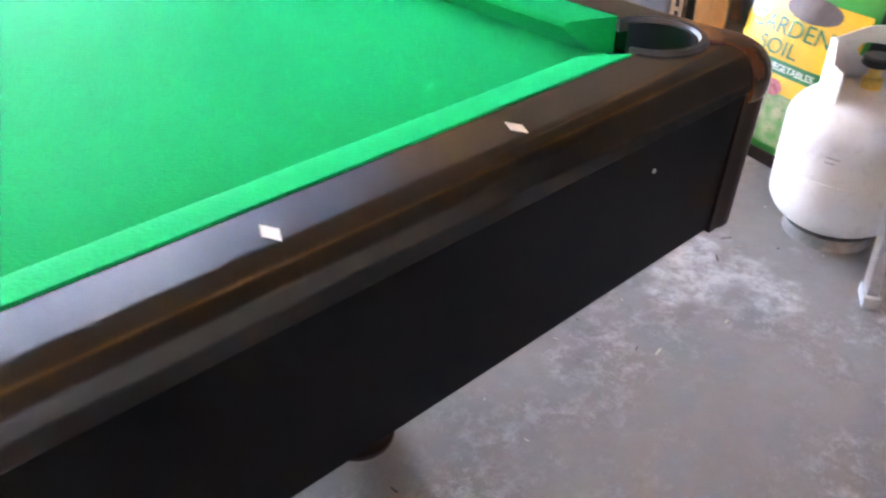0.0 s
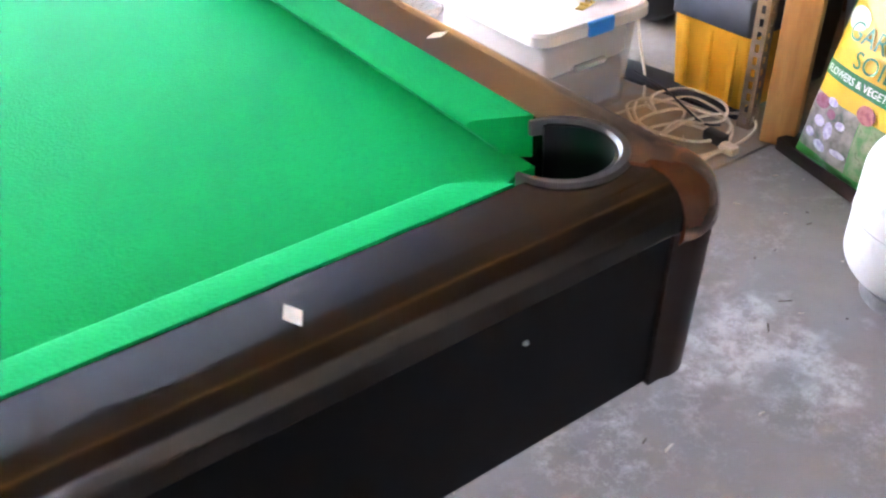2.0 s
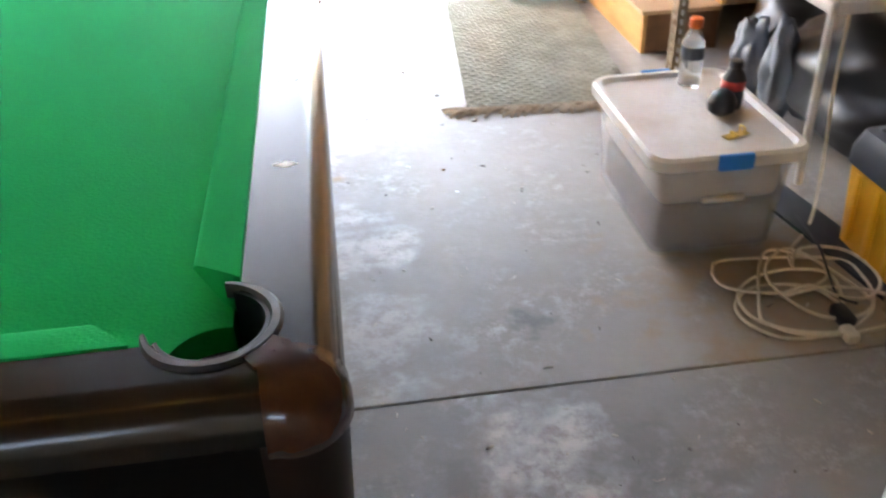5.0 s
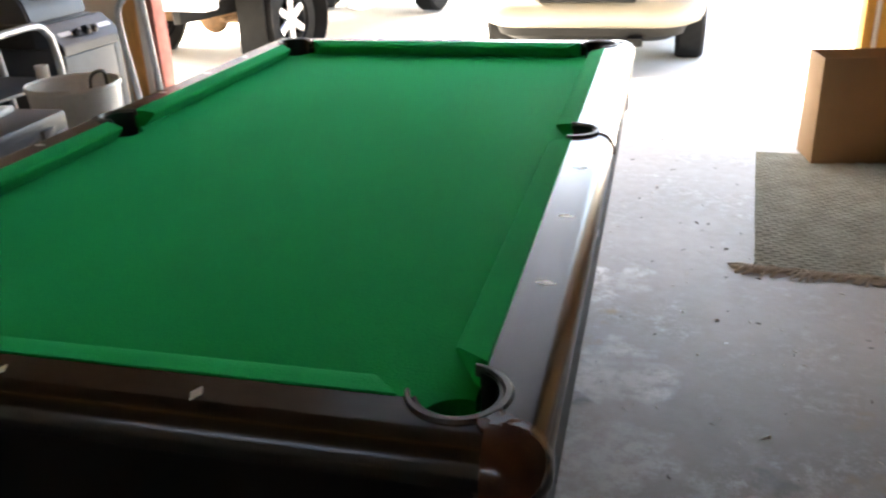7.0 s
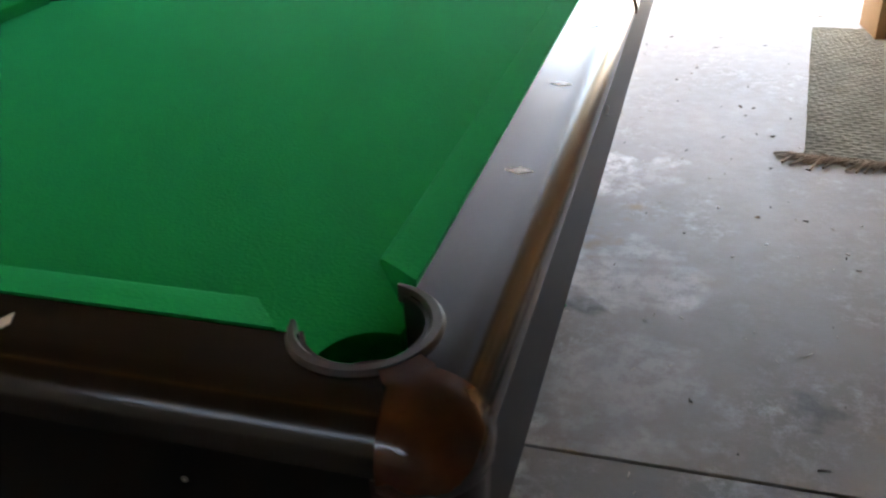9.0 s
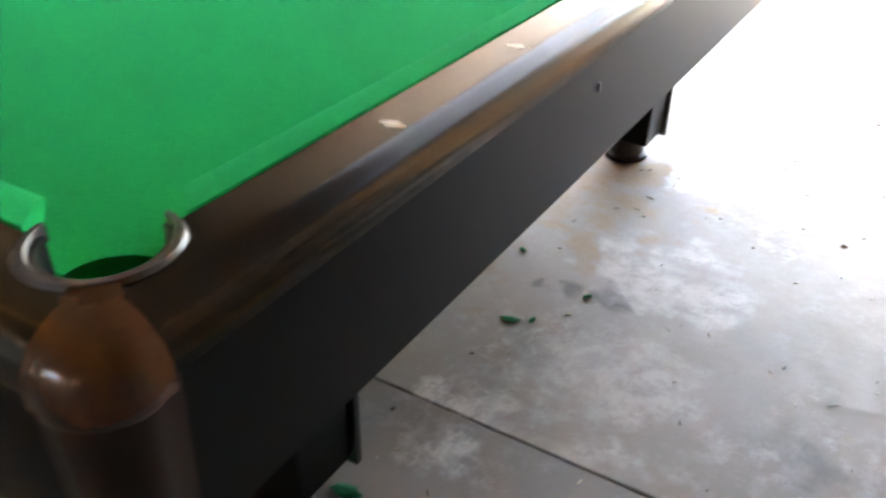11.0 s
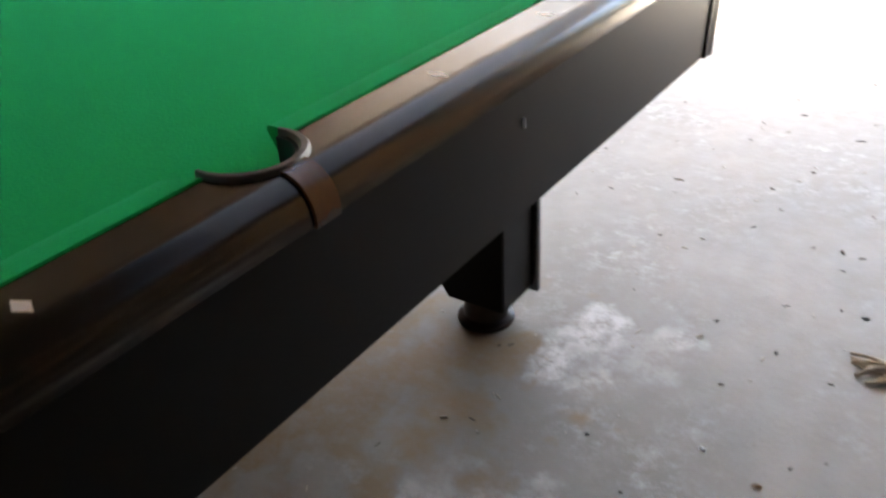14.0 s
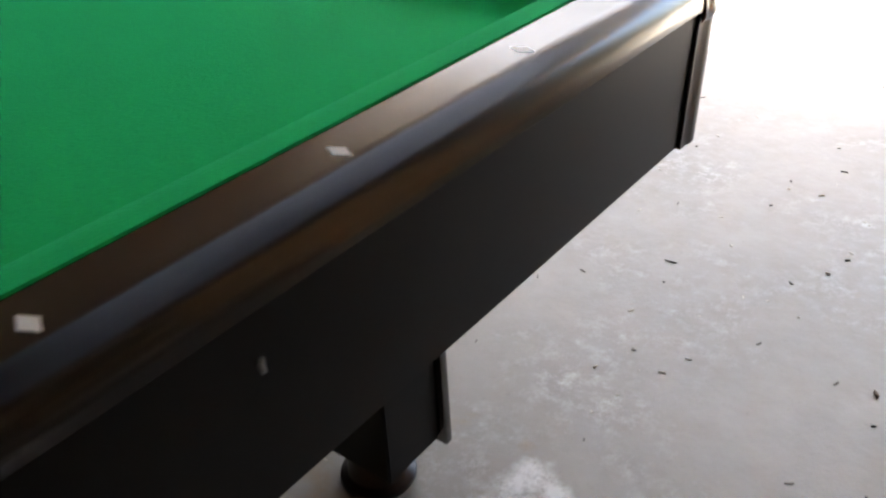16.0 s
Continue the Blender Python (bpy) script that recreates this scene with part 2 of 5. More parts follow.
def slab(outline, z0, z1, bm=None):
    """A flat plate with any outline."""
    bm = bm or bmesh.new()
    low = [bm.verts.new((x, y, z0)) for x, y in outline]
    top = [bm.verts.new((x, y, z1)) for x, y in outline]
    n = len(outline)
    for k in range(n):
        bm.faces.new((low[k], low[(k + 1) % n], top[(k + 1) % n], top[k]))
    for ring in (low, top):
        es = [bm.edges.get((ring[k], ring[(k + 1) % n])) for k in range(n)]
        bmesh.ops.triangle_fill(bm, edges=es, use_beauty=True)
    return bm


def curve(points, steps=8, closed=False):
    """Points on a smooth line through the given ones."""
    p = [Vector(q) for q in points]
    n, out = len(p), []
    for i in range(n if closed else n - 1):
        a, b, c, d = (p[(i + k) % n] if closed else p[min(max(i + k, 0), n - 1)] for k in (-1, 0, 1, 2))
        for s in range(steps):
            t = s / steps
            out.append(0.5 * ((2 * b) + (c - a) * t + (2 * a - 5 * b + 4 * c - d) * t * t + (3 * b - a - 3 * c + d) * t ** 3))
    if not closed:
        out.append(p[-1])
    return out


def carve(me, cutters):
    """Takes solids away from a mesh."""
    ob = new("carved", me)
    tools = []
    for c in cutters:
        tool = new("tool", finish("tool", c, M_POCKET, 0))
        mod = ob.modifiers.new("cut", "BOOLEAN")
        mod.operation, mod.solver, mod.object = "DIFFERENCE", "EXACT", tool
        tools.append(tool)
    bpy.context.view_layer.update()
    res = bpy.data.meshes.new_from_object(ob.evaluated_get(bpy.context.evaluated_depsgraph_get()))
    for o in (ob, *tools):
        bpy.data.objects.remove(o)
    mat = me.materials[0]
    res.materials.clear()
    res.materials.append(mat)
    for p in res.polygons:
        p.use_smooth, p.material_index = True, 0
    res.set_sharp_from_angle(angle=radians(35))
    return res


# ---- pool table ----
PW, PL, TOP, BED = 0.56, 1.12, 0.80, 0.755   # half play width and length, rail top, cloth
OX, OY = 0.708, 1.268                        # outer half sizes
CORNER = (0.590, 1.152, 0.0605)               # corner pocket centre and iron radius
SIDE = (0.611, 0.0, 0.058)


def around(sx, sy, d, r0=0.058, seg=6):
    """Half of a rounded corner line, d metres inside the outer edge, from the long side towards the diagonal."""
    r = max(r0 - d, 0.0)
    cx, cy = OX - d - r, OY - d - r
    return [(sx * (cx + r * math.cos(a)), sy * (cy + r * math.sin(a))) for a in [math.pi / 4 * k / seg for k in range(seg + 1)]]


def swept(profile, lines):
    """Skin of a profile; lines(d) gives the plan line at depth d inside the outer edge."""
    bm = bmesh.new()
    cols = [[bm.verts.new((x, y, z)) for x, y in lines(d)] for d, z in profile]
    n = len(cols[0])
    for a, b in zip(cols, cols[1:] + cols[:1]):
        for k in range(n - 1):
            bm.faces.new((a[k], a[k + 1], b[k + 1], b[k]))
    bm.faces.new([c[0] for c in cols])
    bm.faces.new([c[-1] for c in cols])
    bmesh.ops.remove_doubles(bm, verts=bm.verts, dist=1e-5)
    return bm


def rail_profile():
    pts = [(OX - 0.614, TOP), (0.075, TOP), (0.043, TOP), (0.040, TOP)]
    for k in range(1, 11):
        a = math.pi / 2 * k / 10
        pts.append((0.038 * (1 - math.sin(a)), TOP - 0.042 + 0.042 * math.cos(a)))
    return pts + [(0.0, TOP - 0.048), (0.004, TOP - 0.052), (0.06, TOP - 0.052), (OX - 0.614, TOP - 0.045)]


def long_line(sx, sy, gap):
    return lambda d: [(sx * (OX - d), sy * (gap + 1.15 * k / 12)) for k in range(12)] + around(sx, sy, d)


def short_line(sy):
    return lambda d: around_short(-1, sy, d)[::-1] + around_short(1, sy, d)


def around_short(sx, sy, d, r0=0.058, seg=6):
    r = max(r0 - d, 0.0)
    cx, cy = OX - d - r, OY - d - r
    return [(sx * (cx + r * math.cos(a)), sy * (cy + r * math.sin(a))) for a in [math.pi / 2 - math.pi / 4 * k / seg for k in range(seg + 1)]]


table = thing("pool_table", (0, 0, 0), "green-felt pool table with glossy black rails and brown corners", "pool table")


def hole(cx, cy, r, z0=0.6, z1=0.9, seg=40):
    return lathe([(r, z0), (r, z1)], seg, at=(cx, cy, 0))


def pocket_holes(r_off=-0.006):
    out = []
    for sx in (1, -1):
        for sy in (1, -1):
            out.append(hole(sx * CORNER[0], sy * CORNER[1], CORNER[2] + r_off))
        out.append(hole(sx * SIDE[0], 0, SIDE[2] + r_off))
    return out


def near_holes(sx, sy):
    return [hole(sx * CORNER[0], sy * CORNER[1], CORNER[2] - 0.006), hole(sx * SIDE[0], 0, SIDE[2] - 0.006)]


for sx in (1, -1):
    for sy in (1, -1):
        me = carve(finish("long_rail", swept(rail_profile(), long_line(sx, sy, 0.0008)), M_RAIL), near_holes(sx, sy))
        ob = new("long_rail", me)
        ob.parent = table
for sy in (1, -1):
    me = carve(finish("short_rail", swept(rail_profile(), short_line(sy)), M_RAIL),
               [hole(s * CORNER[0], sy * CORNER[1], CORNER[2] - 0.006) for s in (1, -1)])
    ob = new("short_rail", me)
    ob.parent = table

# cloth-covered bed
bed = carve(finish("bed_cloth", boxed((-0.60, -1.16, BED - 0.03), (0.60, 1.16, BED)), M_FELT), pocket_holes(-0.008))
ob = new("bed_cloth", bed)
ob.parent = table


def cushion(ax, a0, a1, sx, m0, m1):
    """A cloth-covered cushion along y (ax 'y') or x; m0, m1: how far the nose stops short of the back at each end."""
    bm = bmesh.new()
    back, nose = 0.6125 - PW, 0.0
    prof = [(back, TOP + 0.002), (0.030, TOP - 0.001), (0.007, TOP - 0.005), (0.0015, TOP - 0.008), (nose, TOP - 0.012), (0.004, TOP - 0.017), (0.032, BED - 0.002), (back, BED - 0.002)]
    rows = []
    n = 24
    for k in range(n + 1):
        f = k / n
        row = []
        for d, z in prof:
            w = 1 - d / back
            s0, s1 = a0 + m0 * w, a1 - m1 * w
            a = s0 + (s1 - s0) * f
            if ax == "y":
                row.append(bm.verts.new((sx * (PW + d), a, z)))
            else:
                row.append(bm.verts.new((a, sx * (PL + d), z)))
        rows.append(row)
    for a, b in zip(rows, rows[1:]):
        for k in range(len(prof)):
            j = (k + 1) % len(prof)
            bm.faces.new((a[k], a[j], b[j], b[k]))
    bm.faces.new(rows[0])
    bm.faces.new(rows[-1])
    return bm


for sx in (1, -1):
    part("cushion", cushion("y", 0.062, 1.081, sx, 0.016, 0.045), M_FELT, table, smooth=50)
    part("cushion", cushion("y", -1.081, -0.062, sx, 0.045, 0.016), M_FELT, table, smooth=50)
for sy in (1, -1):
    part("cushion", cushion("x", -0.519, 0.519, sy, 0.045, 0.045), M_FELT, table, smooth=50)


def bent_bar(cx, cy, r, a0, a1, z0, z1, w, ends=True, seg=28):
    """A flat C-shaped pocket iron with rounded top."""
    bm = bmesh.new()
    prof = [(-w, z0), (-w, z1 - 0.004), (-w * 0.55, z1), (w * 0.55, z1), (w, z1 - 0.004), (w, z0)]
    rows = []
    for k in range(seg + 1):
        a = a0 + (a1 - a0) * k / seg
        t = min(1.0, 0.45 + 3.5 * min(k, seg - k) / seg)
        rows.append([bm.verts.new((cx + (r + d * t) * math.cos(a), cy + (r + d * t) * math.sin(a), z)) for d, z in prof])
    for a, b in zip(rows, rows[1:]):
        for k in range(len(prof)):
            j = (k + 1) % len(prof)
            bm.faces.new((a[k], a[j], b[j], b[k]))
    bm.faces.new(rows[0])
    bm.faces.new(rows[-1])
    return bm


def half_cup(cx, cy, r, a0, a1, seg=30):
    """The pocket's liner: an open shell at the back of the hole, with a floor."""
    bm = bmesh.new()
    rows = []
    for k in range(seg + 1):
        a = a0 + (a1 - a0) * k / seg
        rows.append([bm.verts.new((cx + q * math.cos(a), cy + q * math.sin(a), z)) for q, z in ((r, TOP), (r, 0.67), (r - 0.004, 0.67), (r - 0.004, TOP))])
    for a, b in zip(rows, rows[1:]):
        for k in range(4):
            bm.faces.new((a[k], a[(k + 1) % 4], b[(k + 1) % 4], b[k]))
    bm.faces.new(rows[0])
    bm.faces.new(rows[-1])
    lathe([(r, 0.66), (r, 0.67)], 36, bm, (cx, cy, 0))
    return bm


def low_ring(cx, cy, r):
    return lathe([(r, BED - 0.034), (r, 0.665), (r - 0.004, 0.665), (r - 0.004, BED - 0.034)], 36, at=(cx, cy, 0), closed=True)


for sx in (1, -1):
    for sy in (1, -1):
        cx, cy, r = sx * CORNER[0], sy * CORNER[1], CORNER[2]
        mid = math.atan2(sy, sx)
        half = radians(126)
        iron = part("pocket_iron", bent_bar(cx, cy, r, mid - half, mid + half, TOP - 0.012, TOP + 0.0045, 0.0066), M_IRON, table, "dark grey rubber pocket rim")
        part("pocket_liner", half_cup(cx, cy, r - 0.0065, mid - half + 0.2, mid + half - 0.2), M_POCKET, iron)
        part("pocket_cup", low_ring(cx, cy, r - 0.0115), M_POCKET, iron)
    cx, cy, r = sx * SIDE[0], 0.0, SIDE[2]
    mid = 0.0 if sx > 0 else math.pi
    half = radians(100)
    iron = part("pocket_iron", bent_bar(cx, cy, r, mid - half, mid + half, TOP - 0.012, TOP + 0.006, 0.0062), M_IRON, table, "dark grey rubber pocket rim")
    part("pocket_liner", half_cup(cx, cy, r - 0.0065, mid - half + 0.05, mid + half - 0.05), M_POCKET, iron)
    part("pocket_cup", low_ring(cx, cy, r - 0.0115), M_POCKET, iron)


def corner_cap(sx, sy):
    """Bronze casting that wraps the rail's rounded corner, with a flared tongue to the pocket rim."""
    bm = bmesh.new()
    prof = []
    for k in range(0, 11):
        a = math.pi / 2 * k / 10
        prof.append((0.047 * (1 - math.sin(a)) - 0.003, TOP - 0.044 + 0.047 * math.cos(a)))
    prof += [(-0.003, TOP - 0.058), (0.002, TOP - 0.066), (0.012, TOP - 0.066)]

    def line(d, z):
        r = max(0.062 - d, 0.0005)
        cx, cy = OX - d - r, OY - d - r
        flat = max(0.0, min(1.0, d / 0.044))
        ext = 0.008 + 0.003 * flat ** 2
        swell = 0.008 * max(0.0, min(1.0, (0.045 - d) / 0.04))
        pts = [(cx + r, cy - ext)]
        for k in range(13):
            a = math.pi / 2 * k / 12
            q = r + swell * math.sin(2 * a) ** 0.8 if 0 < k < 12 else r
            pts.append((cx + q * math.cos(a), cy + q * math.sin(a)))
        return [(sx * x, sy * y) for x, y in pts + [(cx - ext, cy + r)]]

    # the tongue: rows straight across the diagonal, from the pocket rim outwards
    h = math.sqrt(0.5)
    n = len(line(0.0, 0.0))
    tongue = []
    first = line(prof[0][0], 0.0)
    for j in range(6):
        f = j / 6
        mid = 0.6335 + 0.0145 * f
        half = 0.0185 + 0.008 * f ** 2
        row = []
        for k in range(n):
            w = 1 - 2 * k / (n - 1)
            bow = 0.004 * f * (1 - w * w)
            x, y = mid + bow + half * w * h, mid + (OY - OX) + bow - half * w * h
            tx, ty = abs(first[k][0]), abs(first[k][1])
            g = f ** 3
            row.append(bm.verts.new((sx * (x * (1 - g) + tx * g), sy * (y * (1 - g) + ty * g), TOP + 0.0035)))
        tongue.append(row)
    cols = tongue + [[bm.verts.new((x, y, z)) for x, y in line(d, z)] for d, z in prof]
    for a, b in zip(cols, cols[1:]):
        for k in range(n - 1):
            bm.faces.new((a[k], a[k + 1], b[k + 1], b[k]))
    # skirts that close the rim onto the rail
    for e in (0, -1):
        row = [c[e] for c in cols]
        inner = []
        for v in row:
            x, y, z = v.co
            low = max(0.0, TOP - 0.008 - z)
            pull = 0.006 if low > 0.0 else 0.0
            x, y = (x - sx * pull, y) if e == 0 else (x, y - sy * pull)
            inner.append(bm.verts.new((x, y, z - (0.005 if low < 0.03 else 0.0))))
        for k in range(len(row) - 1):
            bm.faces.new((row[k], row[k + 1], inner[k + 1], inner[k]))
    edge = [bm.verts.new(v.co - Vector((0, 0, 0.005))) for v in cols[0]]
    for k in range(n - 1):
        bm.faces.new((cols[0][k], cols[0][k + 1], edge[k + 1], edge[k]))
    return bm


for sx in (1, -1):
    for sy in (1, -1):
        part("corner_cap", corner_cap(sx, sy), M_BRONZE, table, "glossy brown bronze-look corner casting", smooth=50)
    # strap over the side pocket's rail
    def strap_line(d, sx=sx):
        return [(sx * (OX - d), y) for y in (-0.018, -0.010, 0.0, 0.010, 0.018)]
    pr = [(0.036, TOP + 0.0035)] + [(0.040 * (1 - math.sin(math.pi / 2 * k / 12)) - 0.004, TOP - 0.042 + 0.0455 * math.cos(math.pi / 2 * k / 12)) for k in range(1, 13)]
    pr += [(-0.003, TOP - 0.050), (0.008, TOP - 0.050), (0.014, TOP - 0.024), (0.036, TOP - 0.006)]
    part("side_strap", swept(pr, strap_line), M_BRONZE, table, "brown bronze-look strap below the side pocket", smooth=50)

# apron panels and corner posts
APR = [(0.006, TOP - 0.053), (0.011, 0.66), (0.016, 0.552), (0.034, 0.552), (0.026, TOP - 0.053)]
POST = [(0.002, TOP - 0.0525), (0.006, 0.66), (0.011, 0.548), (0.036, 0.548), (0.030, TOP - 0.0525)]
for sx in (1, -1):
    def side_line(d, sx=sx):
        return [(sx * (OX - d), y) for y in (-(OY - 0.076), -0.6, 0.0, 0.6, OY - 0.076)]
    part("side_apron", swept(APR, side_line), M_APRON, table)
    def end_line(d, sy=sx):
        return [(x, sy * (OY - d)) for x in (-(OX - 0.076), -0.3, 0.0, 0.3, OX - 0.076)]
    part("end_apron", swept(APR, end_line), M_APRON, table)
    for sy in (1, -1):
        def post_line(d, sx=sx, sy=sy):
            r = max(0.060 - d, 0.001)
            cx, cy = OX - d - r, OY - d - r
            k = 0.077 - d - r
            pts = [(cx + r, cy - k)] + [(cx + (r + (0.010 if d < 0.02 else 0.0) * math.sin(2 * a)) * math.cos(a), cy + (r + (0.010 if d < 0.02 else 0.0) * math.sin(2 * a)) * math.sin(a)) for a in [math.pi / 2 * j / 10 for j in range(11)]] + [(cx - k, cy + r)]
            return [(sx * x, sy * y) for x, y in pts]
        part("corner_post", swept(POST, post_line), M_FOOT, table, "dark brown rounded corner strip")
part("slate_base", boxed((-0.66, -1.22, 0.68), (0.66, 1.22, 0.72)), M_APRON, table)

# inlaid sights
def sight(x, y, along_y):
    a, b = (0.008, 0.0155) if not along_y else (0.0155, 0.008)
    return slab([(x - a, y), (x, y - b), (x + a, y), (x, y + b)], TOP - 0.003, TOP + 0.0006)


for s in (1, -1):
    for k in (1, 2, 3, 5, 6, 7):
        part("sight", sight(s * 0.654, -PL + PL / 4 * k, True), M_PEARL, table, "white pearl diamond inlay", smooth=0)
    for k in (-1, 0, 1):
        part("sight", sight(k * 0.28, s * 1.214, False), M_PEARL, table, "white pearl diamond inlay", smooth=0)

# bracket screws on the aprons
for s in (1, -1):
    for y in (-0.385, 0.408):
        x = OX - 0.009
        bm = lathe([(0.003, -0.002), (0.003, 0.001), (0.002, 0.003), (0.002, 0.001)], 12, at=(0, 0, 0), axis="x")
        box(bm, (0.0, -0.0012, -0.007), (0.004, 0.0012, 0.007))
        ob = part("apron_screw", bm, M_STEEL, table, "small bright steel screw")
        ob.matrix_basis = pose(s * x, y, 0.698, 0, 0, 0 if s > 0 else 180)
    for x in (-0.464, 0.464):
        bm = lathe([(0.003, -0.002), (0.003, 0.001), (0.002, 0.0025), (0.002, 0.001)], 12, axis="x")
        ob = part("apron_screw", bm, M_STEEL, table, "small bright steel screw")
        ob.matrix_basis = pose(x, s * (OY - 0.0085), 0.704, 0, 0, 90 * s)


def table_leg(sx, cy, fy):
    """Tapered box leg with an end board, a curved bracket and a round levelling foot."""
    bm = bmesh.new()
    xo, y0, y1 = 0.440, cy - 0.048, cy + 0.079
    pts = [(xo, 0.062), (xo + 0.012, 0.70), (0.12, 0.70), (0.16, 0.50), (0.19, 0.32), (0.24, 0.18), (0.275, 0.10), (0.295, 0.062)]
    a = [bm.verts.new((sx * x, y0, z)) for x, z in pts]
    b = [bm.verts.new((sx * x, y1, z)) for x, z in pts]
    n = len(pts)
    for k in range(n):
        bm.faces.new((a[k], a[(k + 1) % n], b[(k + 1) % n], b[k]))
    bm.faces.new(a)
    bm.faces.new(b)
    bmesh.ops.bevel(bm, geom=bm.edges[:], offset=0.003, segments=2, affect="EDGES")
    leg = part("leg", bm, M_APRON, table)
    lo = sorted((sx * 0.285, sx * 0.456))
    part("leg_board", boxed((lo[0], cy + 0.0795, 0.052), (lo[1], cy + 0.096, 0.70), 0.003), M_RAIL, leg)
    part("leveller_foot", lathe([(0.063, 0.0), (0.066, 0.006), (0.065, 0.013), (0.052, 0.020), (0.048, 0.064)], 36, at=(sx * 0.366, fy, 0)), M_FOOT, leg, "round dark brown levelling foot")


for sx in (1, -1):
    for cy, fy in ((0.826, 0.826), (-0.765, -0.80)):
        table_leg(sx, cy, fy)

# ---- room ----
DOOR_Y, JL, JR, WX, WL, BACK, CEIL, DOOR_H = 3.06, -2.42, 1.85, 2.95, -3.6, -4.6, 2.6, 2.11


# strong orange put into the colour for the streak mirrored in the rails
M_BEAM = material("orange_streak_reflector", (0.90, 0.48, 0.13), 0.6, second=(0.82, 0.40, 0.09), scale=5.0, bump=0.1, stretch=(0.6, 4, 4))
# unseen door's blue stands in for sky light mirrored in the rails
M_PALE = material("mirrored_sky_blue", (0.42, 0.56, 0.90), 0.45, vary=0.05, scale=3.0)
# right wall's tan is darkened to dim its gold band in the rails
M_DARKENED_WALL = material("darkened_tan_wallboard", (0.12, 0.09, 0.06), 0.8, vary=0.1, scale=2.0, bump=0.1)


def wall(name, lo, hi, mat=M_WALL):
    return tagged(part(name, boxed(lo, hi), mat, None, "", 0), kind="structure")


floor = tagged(part("floor", boxed((WL, BACK, -0.12), (WX, -0.4360, 0.0), 0.002, 1), M_FLOOR_OLD, None, "", 0), "grey stained concrete garage floor with a saw-cut joint", "floor", kind="structure")
part("floor_slab", boxed((WL, -0.4305, -0.12), (WX, DOOR_Y - 0.004, 0.0), 0.002, 1), M_FLOOR, floor, smooth=0)
part("joint_bottom", boxed((WL, -0.44, -0.12), (WX, -0.426, -0.02)), M_POCKET, floor, smooth=0)
wall("wall_right", (WX, BACK, -0.1), (WX + 0.15, DOOR_Y, CEIL), M_DARKENED_WALL)
wall("wall_left", (WL - 0.15, BACK, -0.1), (WL, DOOR_Y, CEIL))
WIN = (-2.0, -0.2, 1.92, 2.2)
wall("wall_back_low", (WL - 0.15, BACK - 0.15, -0.1), (WX + 0.15, BACK, WIN[2]))
wall("wall_back_top", (WL - 0.15, BACK - 0.15, WIN[3]), (WX + 0.15, BACK, CEIL))
wall("wall_back_left", (WL - 0.15, BACK - 0.15, WIN[2]), (WIN[0], BACK, WIN[3]))
wall("wall_back_right", (WIN[1], BACK - 0.15, WIN[2]), (WX + 0.15, BACK, WIN[3]))
wall("wall_front_left", (WL - 0.15, DOOR_Y, -0.1), (JL - 0.22, DOOR_Y + 0.14, CEIL))
wall("wall_front_right", (JR + 0.10, DOOR_Y, -0.1), (WX + 0.15, DOOR_Y + 0.14, CEIL))
wall("wall_header", (JL - 0.22, DOOR_Y, DOOR_H), (JR + 0.10, DOOR_Y + 0.14, CEIL))
wall("ceiling", (WL - 0.15, BACK - 0.15, CEIL), (WX + 0.15, DOOR_Y + 0.14, CEIL + 0.12), M_CEIL)

# unseen overhang added to hold back sky light on the floor by the door
wall("sky_blocking_eave", (WL - 0.15, DOOR_Y + 0.141, CEIL - 0.30), (WX + 0.15, DOOR_Y + 1.15, CEIL - 0.18), M_CEIL)
M_BRICK = material("pink_brick", (0.42, 0.14, 0.11), 0.85, vary=0.25, scale=15.0, bump=0.3)
M_TRIM = material("white_trim_paint", (0.78, 0.76, 0.72), 0.5, vary=0.08, scale=9.0)
M_YTRIM = material("yellow_wood_trim", (0.72, 0.42, 0.09), 0.55, second=(0.62, 0.33, 0.06), scale=6.0, bump=0.1, stretch=(4, 4, 0.7))
win = thing("window_1", (0, BACK - 0.08, 0), "white framed back window", "window", kind="structure")
for x0, x1, z0, z1 in ((-2.0, -1.95, 1.92, 2.2), (-0.25, -0.2, 1.92, 2.2), (-1.125, -1.075, 1.92, 2.2), (-1.95, -0.25, 1.92, 1.96), (-1.95, -0.25, 2.15, 2.2)):
    part("window_frame", boxed((x0, -0.03, z0), (x1, 0.03, z1), 0.003), M_TRIM, win)
# unseen beam, added as a reflector for the rails' orange streak
tagged(part("orange_reflector_beam", boxed((WL, -1.72, CEIL - 0.42), (WX, -1.56, CEIL - 0.002), 0.004), M_BEAM, None, "", 0), kind="structure")
# second door is added, unseen, only so the rail tops mirror brown
M_DOORBROWN = material("added_brown_reflector", (0.14, 0.085, 0.045), 0.6, vary=0.25, scale=5.0, bump=0.1)
for lab, x0, x1, mat_door in (("unseen sectional overhead door, coloured blue for the sky light mirrored in the rails", -0.45, JR - 0.02, M_PALE),
                              ("made-up brown overhead door, added so the rail tops mirror brown", JL + 0.02, -0.49, M_DOORBROWN)):
    door = thing("unseen_garage_door", (0, 0, 2.18), lab, "garage door", kind="structure")
    for k in range(4):
        part("door_panel", boxed((x0, 0.60 + 0.56 * k, 0), (x1, 1.15 + 0.56 * k, 0.045), 0.006), mat_door, door)
jamb = thing("door_trim_1", (JL, DOOR_Y, 0), "brown wood, white and pink-red garage door jamb", "door jamb", kind="structure")
